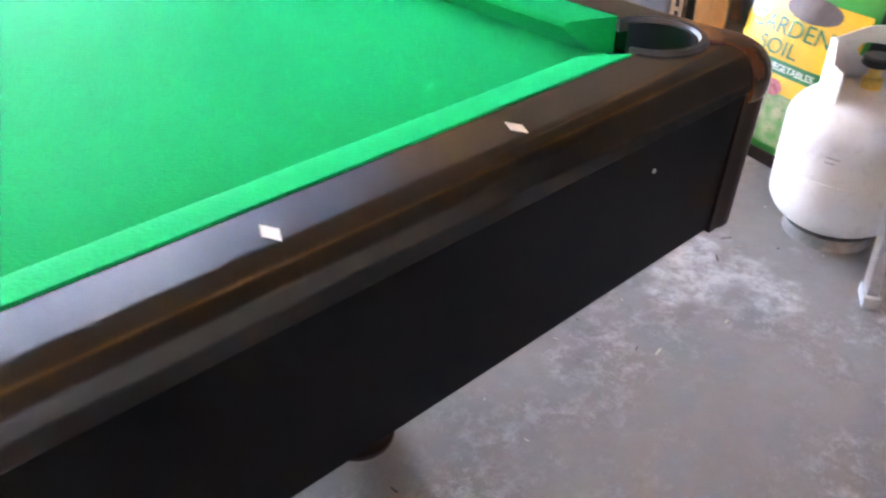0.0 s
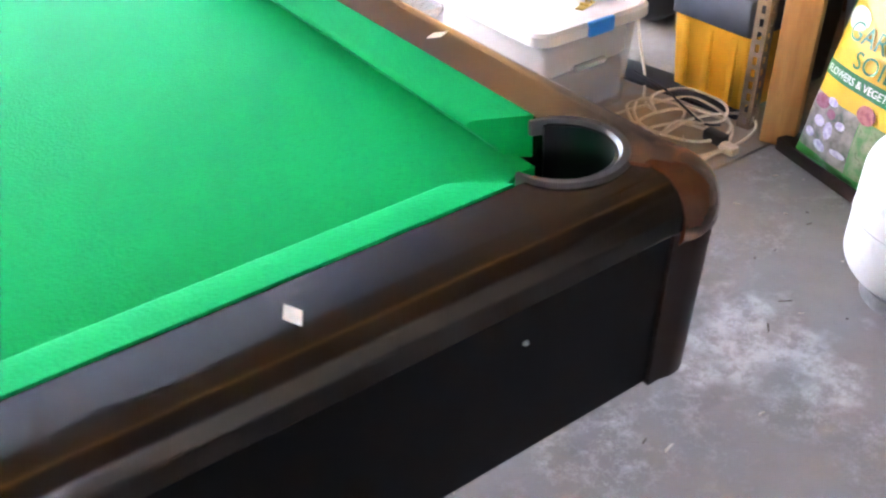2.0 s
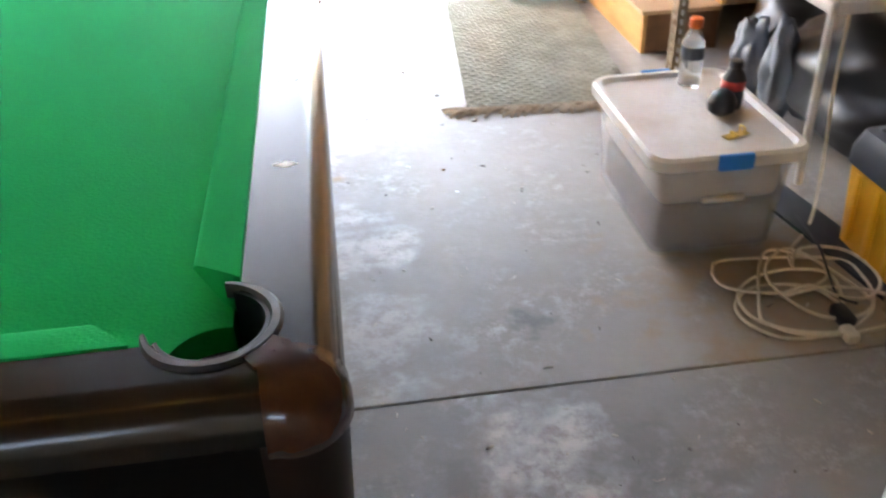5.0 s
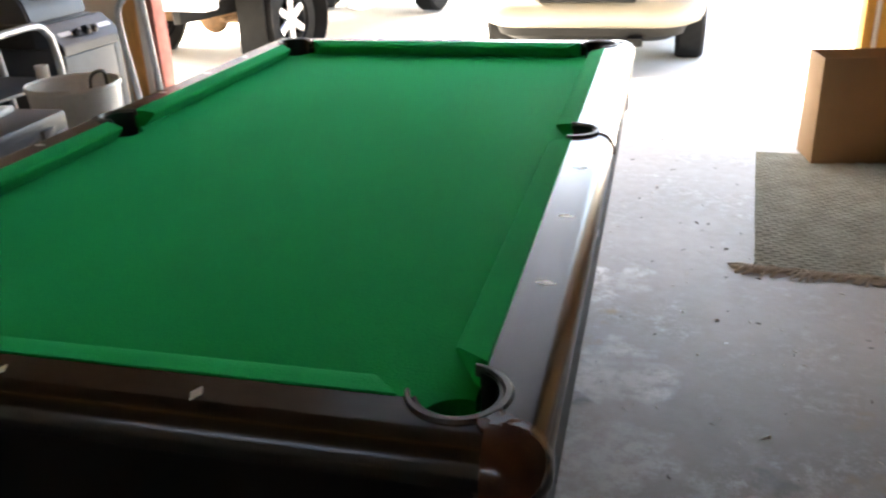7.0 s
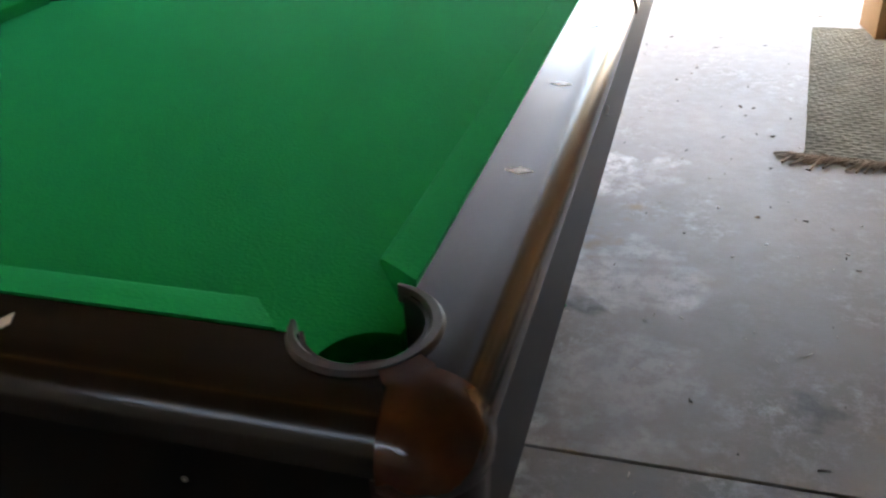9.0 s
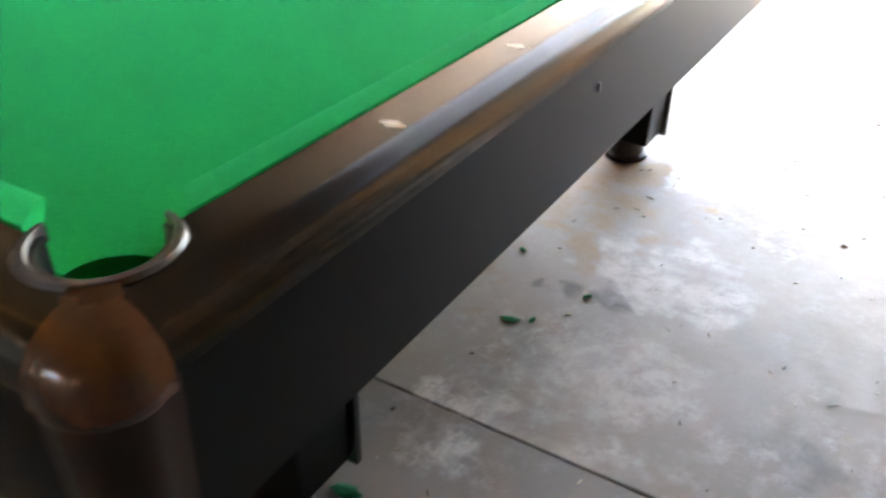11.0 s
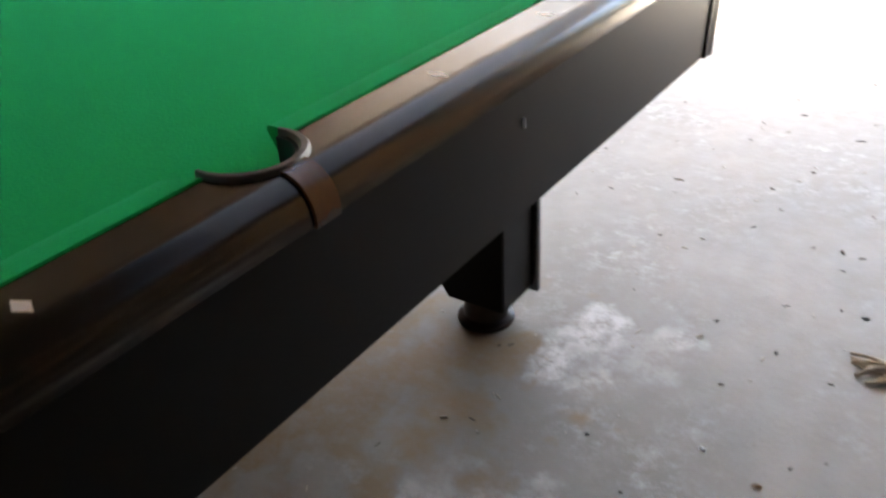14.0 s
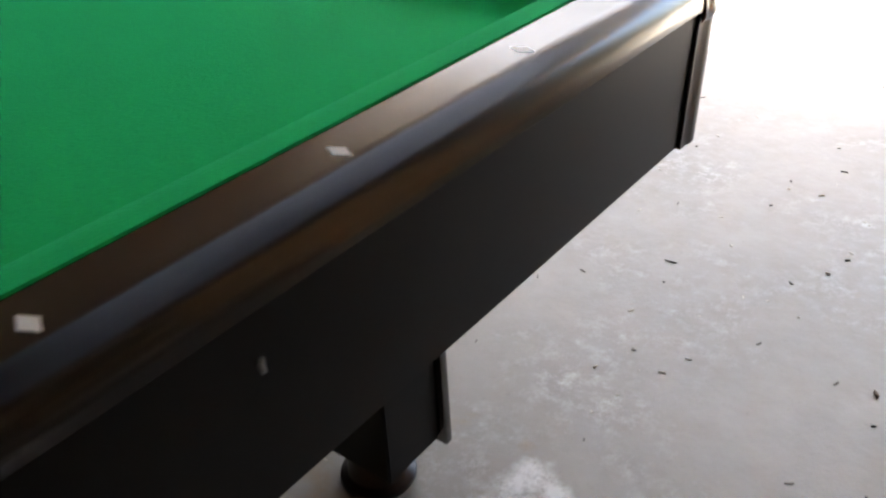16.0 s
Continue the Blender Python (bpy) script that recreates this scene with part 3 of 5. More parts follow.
part("wood_jamb", boxed((-0.22, -0.02, 0), (-0.10, 0.12, DOOR_H), 0.004), M_WOOD, jamb)
part("white_stop", boxed((-0.099, -0.01, 0), (-0.055, 0.12, DOOR_H), 0.004), M_TRIM, jamb)
part("red_edge", boxed((-0.054, 0.0, 0), (0.02, 0.14, DOOR_H), 0.004), M_BRICK, jamb)
jamb = thing("door_trim_2", (JR, DOOR_Y, 0), "sunlit yellow wooden garage door jamb", "door jamb", kind="structure")
part("wood_jamb", boxed((0.0, -0.02, 0), (0.05, 0.14, DOOR_H), 0.004), M_YTRIM, jamb)
part("white_stop", boxed((0.051, -0.03, 0), (0.075, 0.12, DOOR_H), 0.003), M_TRIM, jamb)
part("wood_casing", boxed((0.076, -0.025, 0), (0.22, 0.0, DOOR_H), 0.004), M_YTRIM, jamb)

# ---- ground outside ----
bm = bmesh.new()
ys = [-400.0, -40.0, DOOR_Y - 0.002, DOOR_Y + 0.022, 3.6, 5.0, 8.0, 16.0, 40.0, 400.0]
zs = [-0.13, -0.13, -0.13, -0.012, -0.025, -0.085, -0.12, -0.12, -0.12, -0.12]
grid = [[bm.verts.new((x, y, z)) for x in (-300, -12, -4, 0, 4, 12, 300)] for y, z in zip(ys, zs)]
for a, b in zip(grid, grid[1:]):
    for k in range(6):
        bm.faces.new((a[k], a[k + 1], b[k + 1], b[k]))
tagged(part("ground", bm, M_DRIVE, None, "", 0), "pale sunlit concrete driveway sloping away", "driveway", kind="structure")

# ---- right side: tote, tool box, posts, bag, tank, cord ----
M_CLEAR = material("cloudy_clear_plastic", (0.80, 0.79, 0.77), 0.30, vary=0.06, scale=7.0, alpha=0.24)
M_LID = material("dusty_white_plastic", (0.76, 0.73, 0.67), 0.45, second=(0.62, 0.54, 0.43), scale=5.0, fine=0.15, fine_scale=60.0, bump=0.05)
M_CONTENT = material("brown_folded_cloth", (0.13, 0.085, 0.048), 0.9, vary=0.4, scale=8.0, bump=0.3, bump_scale=20.0)
M_CONTENT2 = material("grey_folded_cloth", (0.66, 0.59, 0.50), 0.9, vary=0.2, scale=8.0, bump=0.3, bump_scale=20.0)
M_BOTTLE = material("clear_bottle_plastic", (0.85, 0.86, 0.86), 0.08, alpha_glass=0.9)


def rounded(x0, x1, y0, y1, r, seg=6):
    pts = []
    for cx, cy, a0 in ((x1 - r, y1 - r, 0), (x0 + r, y1 - r, 90), (x0 + r, y0 + r, 180), (x1 - r, y0 + r, 270)):
        pts += [(cx + r * math.cos(radians(a0 + 90 * k / seg)), cy + r * math.sin(radians(a0 + 90 * k / seg))) for k in range(seg + 1)]
    return pts


def loft(sections, bm=None, cap0=True, cap1=True):
    """Skin through closed outlines [(points, z), ...] with equal point counts."""
    bm = bm or bmesh.new()
    rings = [[bm.verts.new((x, y, z)) for x, y in pts] for pts, z in sections]
    n = len(rings[0])
    for a, b in zip(rings, rings[1:]):
        for k in range(n):
            bm.faces.new((a[k], a[(k + 1) % n], b[(k + 1) % n], b[k]))
    if cap0:
        bm.faces.new(rings[0])
    if cap1:
        bm.faces.new(rings[-1])
    return bm


tote = thing("storage_tote", (1.685, 0.25, 0), "cloudy clear plastic storage tote with dusty white lid on the floor", "storage box")
tote.scale = (0.95, 0.95, 1.0)
outer = [(rounded(-0.175, 0.175, -0.245, 0.245, 0.035), 0.0), (rounded(-0.178, 0.178, -0.25, 0.25, 0.035), 0.012), (rounded(-0.195, 0.195, -0.275, 0.275, 0.04), 0.285)]
inner = [(rounded(-0.191, 0.191, -0.271, 0.271, 0.036), 0.285), (rounded(-0.172, 0.172, -0.243, 0.243, 0.03), 0.008)]
part("tub", loft(outer + inner), M_CLEAR, tote, "cloudy see-through tub")
part("grip_ledge", loft([(rounded(-0.06, 0.06, -0.272, -0.255, 0.006), 0.165), (rounded(-0.06, 0.06, -0.276, -0.255, 0.006), 0.178)]), M_LID, tote, "white moulded grip")
lid_sec = [(rounded(-0.205, 0.205, -0.285, 0.285, 0.05), 0.275), (rounded(-0.222, 0.222, -0.302, 0.302, 0.06), 0.278),
           (rounded(-0.222, 0.222, -0.302, 0.302, 0.06), 0.305), (rounded(-0.214, 0.214, -0.294, 0.294, 0.055), 0.314),
           (rounded(-0.198, 0.198, -0.278, 0.278, 0.045), 0.314), (rounded(-0.188, 0.188, -0.268, 0.268, 0.04), 0.302)]
part("lid", loft(lid_sec), M_LID, tote, "white lid dirty with dust")
for sy in (1, -1):
    part("latch", boxed((-0.048, -0.009 + sy * 0.303, 0.274), (0.048, 0.009 + sy * 0.303, 0.317), 0.006), M_BLUE, tote, "bright blue clip latch")
alone("folded_cloth", boxed((-0.160, -0.228, 0.0), (0.160, 0.228, 0.135), 0.02, 3), M_CONTENT, "brown folded cloth inside the clear tote", "cloth", (1.685, 0.25, 0.010))
alone("folded_cloth", boxed((-0.166, -0.236, 0.0), (0.166, 0.236, 0.105), 0.03, 3), M_CONTENT2, "grey folded cloth on top inside the tote", "cloth", (1.685, 0.25, 0.147))


def bottle(at, label, cap, liquid=None, r=0.033, h=0.2):
    b = thing("plastic_bottle", at, label, "bottle")
    prof = [(r * 0.9, 0.0), (r, 0.006), (r, h * 0.30), (r * 0.93, h * 0.36), (r, h * 0.42), (r, h * 0.62), (r * 0.75, h * 0.74), (r * 0.5, h * 0.82), (r * 0.48, h * 0.90)]
    part("body", lathe(prof, 24), M_BOTTLE if liquid is None else liquid, b)
    part("cap", lathe([(r * 0.58, h * 0.86), (r * 0.6, h * 0.865), (r * 0.6, h * 0.99), (r * 0.52, h)], 20), cap, b, "screw cap")
    part("label_band", lathe([(r * 1.012, h * 0.42), (r * 1.012, h * 0.60)], 24), M_DARKGREY if liquid is None else M_RED, b, "printed label band")
    return b


M_RED = material("red_print", (0.55, 0.05, 0.04), 0.45, vary=0.2, scale=60.0)
bottle((1.75, 0.44, 0.303), "clear plastic drink bottle with orange cap on the tote", M_ORANGE)
bottle((1.80, 0.265, 0.303), "black plastic bottle with red label on the tote", M_BLACK, M_BLACK, 0.032, 0.135)
alone("dark_bulb_duster", lathe([(0.02, 0.0), (0.036, 0.012), (0.04, 0.035), (0.03, 0.058), (0.012, 0.07)], 24), M_BLACK, "round black rubber bulb on the tote lid", "bulb", (1.755, 0.225, 0.303))
lock = thing("brass_hasp", (1.745, 0.09, 0.303), "small brass hasp lying on the tote lid", "hasp", rz=20)
part("plate", boxed((-0.045, -0.013, 0), (0.03, 0.013, 0.004), 0.001), M_BRASS, lock)
part("staple", tube(curve([(0.012, -0.008, 0.004), (0.012, -0.008, 0.02), (0.012, 0.008, 0.02), (0.012, 0.008, 0.004)], 4), 0.003, 8), M_BRASS, lock)
part("hinge", lathe([(0.005, -0.014), (0.005, 0.014)], 12, at=(-0.012, 0, 0.006), axis="y"), M_BRASS, lock)

# tool box with dark lid
tool = thing("tool_box", (2.14, -0.13, 0), "yellow plastic tool box with dark grey lid on the floor", "tool box")
part("bin", loft([(rounded(-0.10, 0.10, -0.128, 0.128, 0.012), 0.0), (rounded(-0.115, 0.115, -0.142, 0.142, 0.015), 0.24), (rounded(-0.108, 0.108, -0.135, 0.135, 0.012), 0.24), (rounded(-0.095, 0.095, -0.122, 0.122, 0.01), 0.01)]), M_YELLOW, tool)
for y in (-0.09, 0.0, 0.09):
    part("rib", boxed((-0.1165, y - 0.012, 0.03), (-0.100, y + 0.012, 0.225), 0.004), M_YELLOW, tool)
part("lid", loft([(rounded(-0.122, 0.122, -0.15, 0.15, 0.02), 0.241), (rounded(-0.122, 0.122, -0.15, 0.15, 0.02), 0.285), (rounded(-0.105, 0.105, -0.135, 0.135, 0.02), 0.335), (rounded(-0.09, 0.09, -0.12, 0.12, 0.02), 0.345)]), M_DARKGREY, tool, "dark grey lid with ridges")
for k in range(5):
    part("lid_ridge", boxed((-0.085, -0.092 + 0.043 * k, 0.343), (0.085, -0.078 + 0.043 * k, 0.352), 0.003), M_BLACK, tool)
case2 = thing("carry_case", (2.36, -0.06, 0), "black plastic carry case with top handle", "case", rz=4)
part("shell", loft([(rounded(-0.08, 0.08, -0.2, 0.2, 0.03), 0.0), (rounded(-0.09, 0.09, -0.21, 0.21, 0.03), 0.2), (rounded(-0.08, 0.08, -0.20, 0.20, 0.03), 0.40)]), M_BLACK, case2)
part("handle", tube(curve([(0, -0.13, 0.40), (0, -0.12, 0.46), (0, 0.0, 0.475), (0, 0.12, 0.46), (0, 0.13, 0.40)], 6), 0.014, 10), M_BLACK, case2)

# wooden post and slotted steel uprights
alone("wooden_post", boxed((-0.02, -0.046, 0), (0.02, 0.046, CEIL - 0.002), 0.004), M_WOOD, "bare pine two-by-four post from floor to ceiling", "post", (1.995, -0.44, 0), 20)


def slotted_post(x, y, h, rz):
    p = thing("slotted_upright", (x, y, 0), "grey perforated steel shelving upright", "shelf upright", "shelving uprights", rz=rz)
    for face in (0, 1):
        bm = bmesh.new()
        m = Matrix.Identity(4) if face == 0 else pose(0, 0, 0, 0, 0, -90)
        for a, b in ((0.0, 0.012), (0.024, 0.038)):
            box(bm, (a, 0, 0), (b, 0.003, h), m=m)
        n = int(h / 0.036)
        for k in range(n + 1):
            box(bm, (0.012, 0, 0.036 * k), (0.024, 0.003, 0.036 * k + 0.014), m=m)
        part("flange", bm, M_CONDUIT, p, smooth=0)
    return p


slotted_post(1.99, -0.345, 1.9, 100)
slotted_post(2.00, 1.15, 1.9, 100)
slotted_post(2.62, -0.345, 1.9, 190)
slotted_post(2.62, 1.115, 1.9, 190)
shelf = thing("wire_shelf_board", (2.32, 0.385, 1.2), "plain board shelf on the slotted uprights", "shelf")
part("board", boxed((-0.32, -0.76, 0.0), (0.32, 0.76, 0.018), 0.002), M_PLY, shelf)
part("front_lip", boxed((-0.325, -0.76, -0.03), (-0.321, 0.76, 0.016), 0.001), M_CONDUIT, shelf)

# white-edged bench beside the steps
M_TAN = material("tan_laminate", (0.52, 0.44, 0.33), 0.5, vary=0.12, scale=6.0)
bench = thing("folding_bench", (2.05, 0.27, 0), "low folding table with white rounded edge and tan top", "table")
part("tabletop", boxed((0.012, 0.0, 0.552), (0.50, 1.1, 0.570), 0.003), M_TAN, bench)
part("front_edge", boxed((-0.012, -0.012, 0.540), (0.014, 1.112, 0.576), 0.011, 3), M_WHITE_PAINT, bench, "white rounded edge")
part("end_edge", boxed((0.0145, -0.012, 0.540), (0.50, 0.0, 0.576), 0.005, 3), M_WHITE_PAINT, bench, "white rounded edge")
for x, y in ((0.03, 0.05), (0.45, 0.05), (0.03, 1.05), (0.45, 1.05)):
    part("leg", tube([(x, y, 0.545), (x + 0.005, y, 0.3), (x + 0.012, y, 0.0)], 0.012, 10), M_WHITE_PAINT, bench)
alone("paper_sheet", boxed((-0.1, -0.14, 0), (0.1, 0.14, 0.002)), M_WHITE_PAINT, "sheet of white paper on the tan table", "paper", (2.35, 0.7, 0.571), 20)


def lumpy(name, at, size, mat, label, category, seed, rz=0.0, amount=0.25, flat=True):
    bm = bmesh.new()
    bmesh.ops.create_icosphere(bm, subdivisions=4, radius=1)
    for v in bm.verts:
        n1 = noise.noise(v.co * 1.6 + Vector((seed, 0, 0))) * amount + noise.noise(v.co * 5 + Vector((0, seed, 0))) * amount * 0.3
        c = v.co * (1 + n1)
        z = (c.z + 1) * 0.5
        v.co = Vector((c.x * size[0], c.y * size[1], max(0.0, z) * size[2]))
    return alone(name, bm, mat, label, category, at, rz, smooth=60)


M_BAGBLACK = material("black_bin_bag", (0.012, 0.012, 0.013), 0.35, vary=0.2, bump=0.5, bump_scale=25.0)
M_HAZE = material("milky_plastic_film", (0.20, 0.22, 0.25), 0.3, vary=0.3, scale=12.0, bump=0.5, bump_scale=30.0)
lumpy("black_bag", (2.42, 0.55, 0), (0.24, 0.36, 0.40), M_BAGBLACK, "full black plastic bag under the table", "bag", 1.3)
lumpy("black_bag", (2.48, 1.12, 0), (0.2, 0.22, 0.34), M_BAGBLACK, "black plastic bag on the floor", "bag", 4.1)
lumpy("plastic_wrap", (2.20, 0.74, 0), (0.05, 0.06, 0.36), M_HAZE, "crumpled milky plastic wrap", "plastic wrap", 7.7, amount=0.4)
lumpy("plastic_wrap", (2.24, 1.02, 0), (0.06, 0.07, 0.30), M_HAZE, "crumpled milky plastic wrap", "plastic wrap", 2.2, amount=0.4)
M_GREYBIN = material("grey_bin_plastic", (0.36, 0.35, 0.34), 0.5, vary=0.1, scale=6.0)
binb = thing("grey_bin", (2.66, 0.95, 0), "pale grey plastic bin behind the table", "bin")
part("tub", loft([(rounded(-0.13, 0.13, -0.2, 0.2, 0.03), 0.0), (rounded(-0.15, 0.15, -0.23, 0.23, 0.03), 0.42), (rounded(-0.14, 0.14, -0.22, 0.22, 0.03), 0.42), (rounded(-0.12, 0.12, -0.19, 0.19, 0.03), 0.02)]), M_GREYBIN, binb)
part("rim", loft([(rounded(-0.16, 0.16, -0.24, 0.24, 0.03), 0.405), (rounded(-0.16, 0.16, -0.24, 0.24, 0.03), 0.421), (rounded(-0.151, 0.151, -0.231, 0.231, 0.03), 0.424)], cap0=False, cap1=False), M_GREYBIN, binb)
part("handle", tube(curve([(-0.155, -0.12, 0.38), (-0.19, -0.11, 0.36), (-0.2, 0.0, 0.34), (-0.19, 0.11, 0.36), (-0.155, 0.12, 0.38)], 6), 0.006, 8), M_TUBE, binb)

# ---- bag of soil ----
M_BGREEN = material("green_bag_print", (0.03, 0.26, 0.03), 0.35, vary=0.2, scale=18.0, bump=0.35, bump_scale=12.0)
M_BYELL = material("yellow_bag_print", (0.66, 0.39, 0.012), 0.35, vary=0.1, scale=18.0, bump=0.35, bump_scale=12.0)
M_BDARK = material("dark_green_band", (0.02, 0.16, 0.05), 0.35, vary=0.2, scale=18.0)
M_BPHOTO = material("printed_flower_picture", (0.34, 0.29, 0.24), 0.4, second=(0.06, 0.08, 0.05), scale=22.0, fine=0.5, fine_scale=45.0)
M_BLEAF = material("printed_leaf_picture", (0.08, 0.22, 0.05), 0.4, second=(0.35, 0.33, 0.20), scale=25.0, fine=0.5, fine_scale=50.0)
M_SOIL = material("printed_soil_picture", (0.05, 0.03, 0.02), 0.5, vary=0.4, scale=40.0)
bag = thing("soil_bag", (1.945, -0.53, 0.04), "upright yellow and green plastic bag of garden soil leaning back", "soil bag", rz=-104, rx=-13)
bag.scale = (0.86, 0.86, 0.86)
BW, BH = 0.46, 0.66


def bag_y(u, w):
    """Bulge of the bag's face at u across and w up."""
    return -0.055 * (max(0.0, math.sin(math.pi * min(max(u / BW, 0), 1))) ** 0.6) * (max(0.0, math.sin(math.pi * min(max(w / BH, 0), 1))) ** 0.45) \
        - 0.006 * noise.noise(Vector((u * 14, w * 9, 0.4)))


def bag_sheet(u0, u1, w0, w1, lift, nu=14, nw=14, shape=None):
    bm = bmesh.new()
    g = []
    for j in range(nw + 1):
        w = w0 + (w1 - w0) * j / nw
        row = []
        for i in range(nu + 1):
            u = u0 + (u1 - u0) * i / nu
            uu, ww = shape(i / nu, j / nw) if shape else (u, w)
            row.append(bm.verts.new((uu, bag_y(uu, ww) - lift, ww)))
        g.append(row)
    for a, b in zip(g, g[1:]):
        for i in range(nu):
            bm.faces.new((a[i], a[i + 1], b[i + 1], b[i]))
    return bm


def bag_body():
    bm = bmesh.new()
    nu, nw = 28, 36
    for side in (1, -1):
        g = [[bm.verts.new((BW * i / nu, side * bag_y(BW * i / nu, BH * j / nw), BH * j / nw)) for i in range(nu + 1)] for j in range(nw + 1)]
        for a, b in zip(g, g[1:]):
            for i in range(nu):
                bm.faces.new((a[i], a[i + 1], b[i + 1], b[i]))
    bmesh.ops.remove_doubles(bm, verts=bm.verts, dist=0.004)
    return bm


part("sack", bag_body(), M_BGREEN, bag, "glossy green plastic sack", smooth=80)
part("yellow_panel", bag_sheet(0.012, BW - 0.012, 0.20, 0.50, 0.003), M_BYELL, bag, "yellow printed panel", smooth=80)
part("green_band", bag_sheet(0.012, BW - 0.012, 0.255, 0.30, 0.006), M_BDARK, bag, "dark green printed band", smooth=80)
part("flower_picture", bag_sheet(0.012, 0.22, 0.03, 0.20, 0.004), M_BPHOTO, bag, "printed picture of flowers", smooth=80)
part("leaf_picture", bag_sheet(0.222, BW - 0.012, 0.03, 0.20, 0.004), M_BLEAF, bag, "printed picture of plants", smooth=80)


def disc_shape(cu, cw, ru, rw):
    return lambda a, b: (cu + ru * (2 * a - 1) * math.sqrt(max(0.0, 1 - (2 * b - 1) ** 2 * 0.98)), cw + rw * (2 * b - 1))


part("soil_picture", bag_sheet(0, 1, 0, 1, 0.007, shape=disc_shape(0.27, 0.47, 0.10, 0.04)), M_SOIL, bag, "printed heap of dark soil", smooth=80)
part("logo_oval", bag_sheet(0, 1, 0, 1, 0.007, shape=disc_shape(0.22, 0.575, 0.085, 0.03)), M_RED, bag, "plain red oval badge", smooth=80)
part("white_burst", bag_sheet(0, 1, 0, 1, 0.007, shape=disc_shape(0.065, 0.43, 0.048, 0.032)), M_TRIM, bag, "white printed spot", smooth=80)
M_ROSE = material("printed_rose", (0.42, 0.14, 0.13), 0.4, second=(0.25, 0.05, 0.06), scale=60.0)
M_MAROON = material("printed_maroon_flower", (0.16, 0.02, 0.04), 0.4, second=(0.28, 0.10, 0.14), scale=50.0)
M_PETAL = material("printed_white_petal", (0.66, 0.62, 0.66), 0.4, second=(0.34, 0.28, 0.42), scale=50.0)
part("rose_print", bag_sheet(0, 1, 0, 1, 0.007, shape=disc_shape(0.235, 0.215, 0.036, 0.026)), M_ROSE, bag, "pinkish red printed flower", smooth=80)
for cu, cw, ru, rw in ((0.055, 0.182, 0.036, 0.020), (0.115, 0.165, 0.020, 0.014)):
    part("maroon_flower_print", bag_sheet(0, 1, 0, 1, 0.007, shape=disc_shape(cu, cw, ru, rw)), M_MAROON, bag, "maroon printed flower", smooth=80)
for cu, cw, ru, rw in ((0.105, 0.198, 0.024, 0.012), (0.075, 0.128, 0.024, 0.016), (0.125, 0.118, 0.020, 0.026), (0.048, 0.082, 0.020, 0.014), (0.165, 0.150, 0.018, 0.012), (0.185, 0.072, 0.030, 0.010), (0.105, 0.062, 0.030, 0.016)):
    part("white_flower_print", bag_sheet(0, 1, 0, 1, 0.0075, 8, 8, disc_shape(cu, cw, ru, rw)), M_PETAL, bag, "white and violet printed flower", smooth=80)


def lettering(text, size, u, w, lift, mat, parent, squeeze=1.0):
    cu = bpy.data.curves.new("lettering", "FONT")
    cu.body, cu.size, cu.extrude = text, size, 0.0006
    tmp = new("lettering", cu)
    bpy.context.view_layer.update()
    me = bpy.data.meshes.new_from_object(tmp.evaluated_get(bpy.context.evaluated_depsgraph_get()))
    bpy.data.objects.remove(tmp)
    for v in me.vertices:
        x, y, z = v.co
        v.co = Vector((u + x * squeeze, bag_y(u + x * squeeze, w + y) - lift - z, w + y))
    me.materials.clear()
    me.materials.append(mat)
    ob = new("lettering", me)
    ob.parent = parent
    return ob


lettering("GARDEN", 0.075, 0.055, 0.375, 0.008, M_BDARK, bag, 1.05)
lettering("SOIL", 0.068, 0.12, 0.312, 0.008, M_BDARK, bag, 1.15)
lettering("FLOWERS & VEGETABLES", 0.030, 0.025, 0.268, 0.009, M_TRIM, bag, 1.0)
alone("wood_strip", boxed((-0.035, -0.30, 0), (0.035, 0.28, 0.038), 0.004), M_FOOT, "rough dark brown timber strip under the soil bag", "timber", (1.925, -0.74, 0), -14)
lumpy("black_bag", (2.26, -0.72, 0), (0.18, 0.3, 0.62), M_BAGBLACK, "tall black plastic bag behind the soil bag", "bag", 9.4, amount=0.18)

# ---- gas cylinder ----
tank = thing("propane_cylinder", (1.685, -1.045, 0), "white steel propane cylinder, scuffed, standing on the floor", "gas cylinder", rz=200)
tank.scale = (1.05, 1.05, 1.03)
part("foot_ring", lathe([(0.098, 0.0), (0.103, 0.0), (0.103, 0.032), (0.098, 0.032)], 40, closed=True), M_CHIPPED, tank, "scuffed grey foot ring")
prof = [(0.06, 0.02)] + [(0.155 * math.sin(a) ** 0.8 if a > 0.3 else 0.155 * math.sin(a), 0.115 - 0.09 * math.cos(a)) for a in [0.45 + (math.pi / 2 - 0.45) * k / 8 for k in range(9)]]
prof += [(0.1555, 0.19), (0.157, 0.1905), (0.157, 0.196), (0.1555, 0.1965)]
prof += [(0.155 * math.cos(a) ** 0.8, 0.285 + 0.09 * math.sin(a)) for a in [1.25 * k / 10 for k in range(11)]] + [(0.03, 0.378)]
part("shell", lathe(prof, 56), M_WHITE_PAINT, tank, "white enamelled shell with a weld seam", smooth=50)


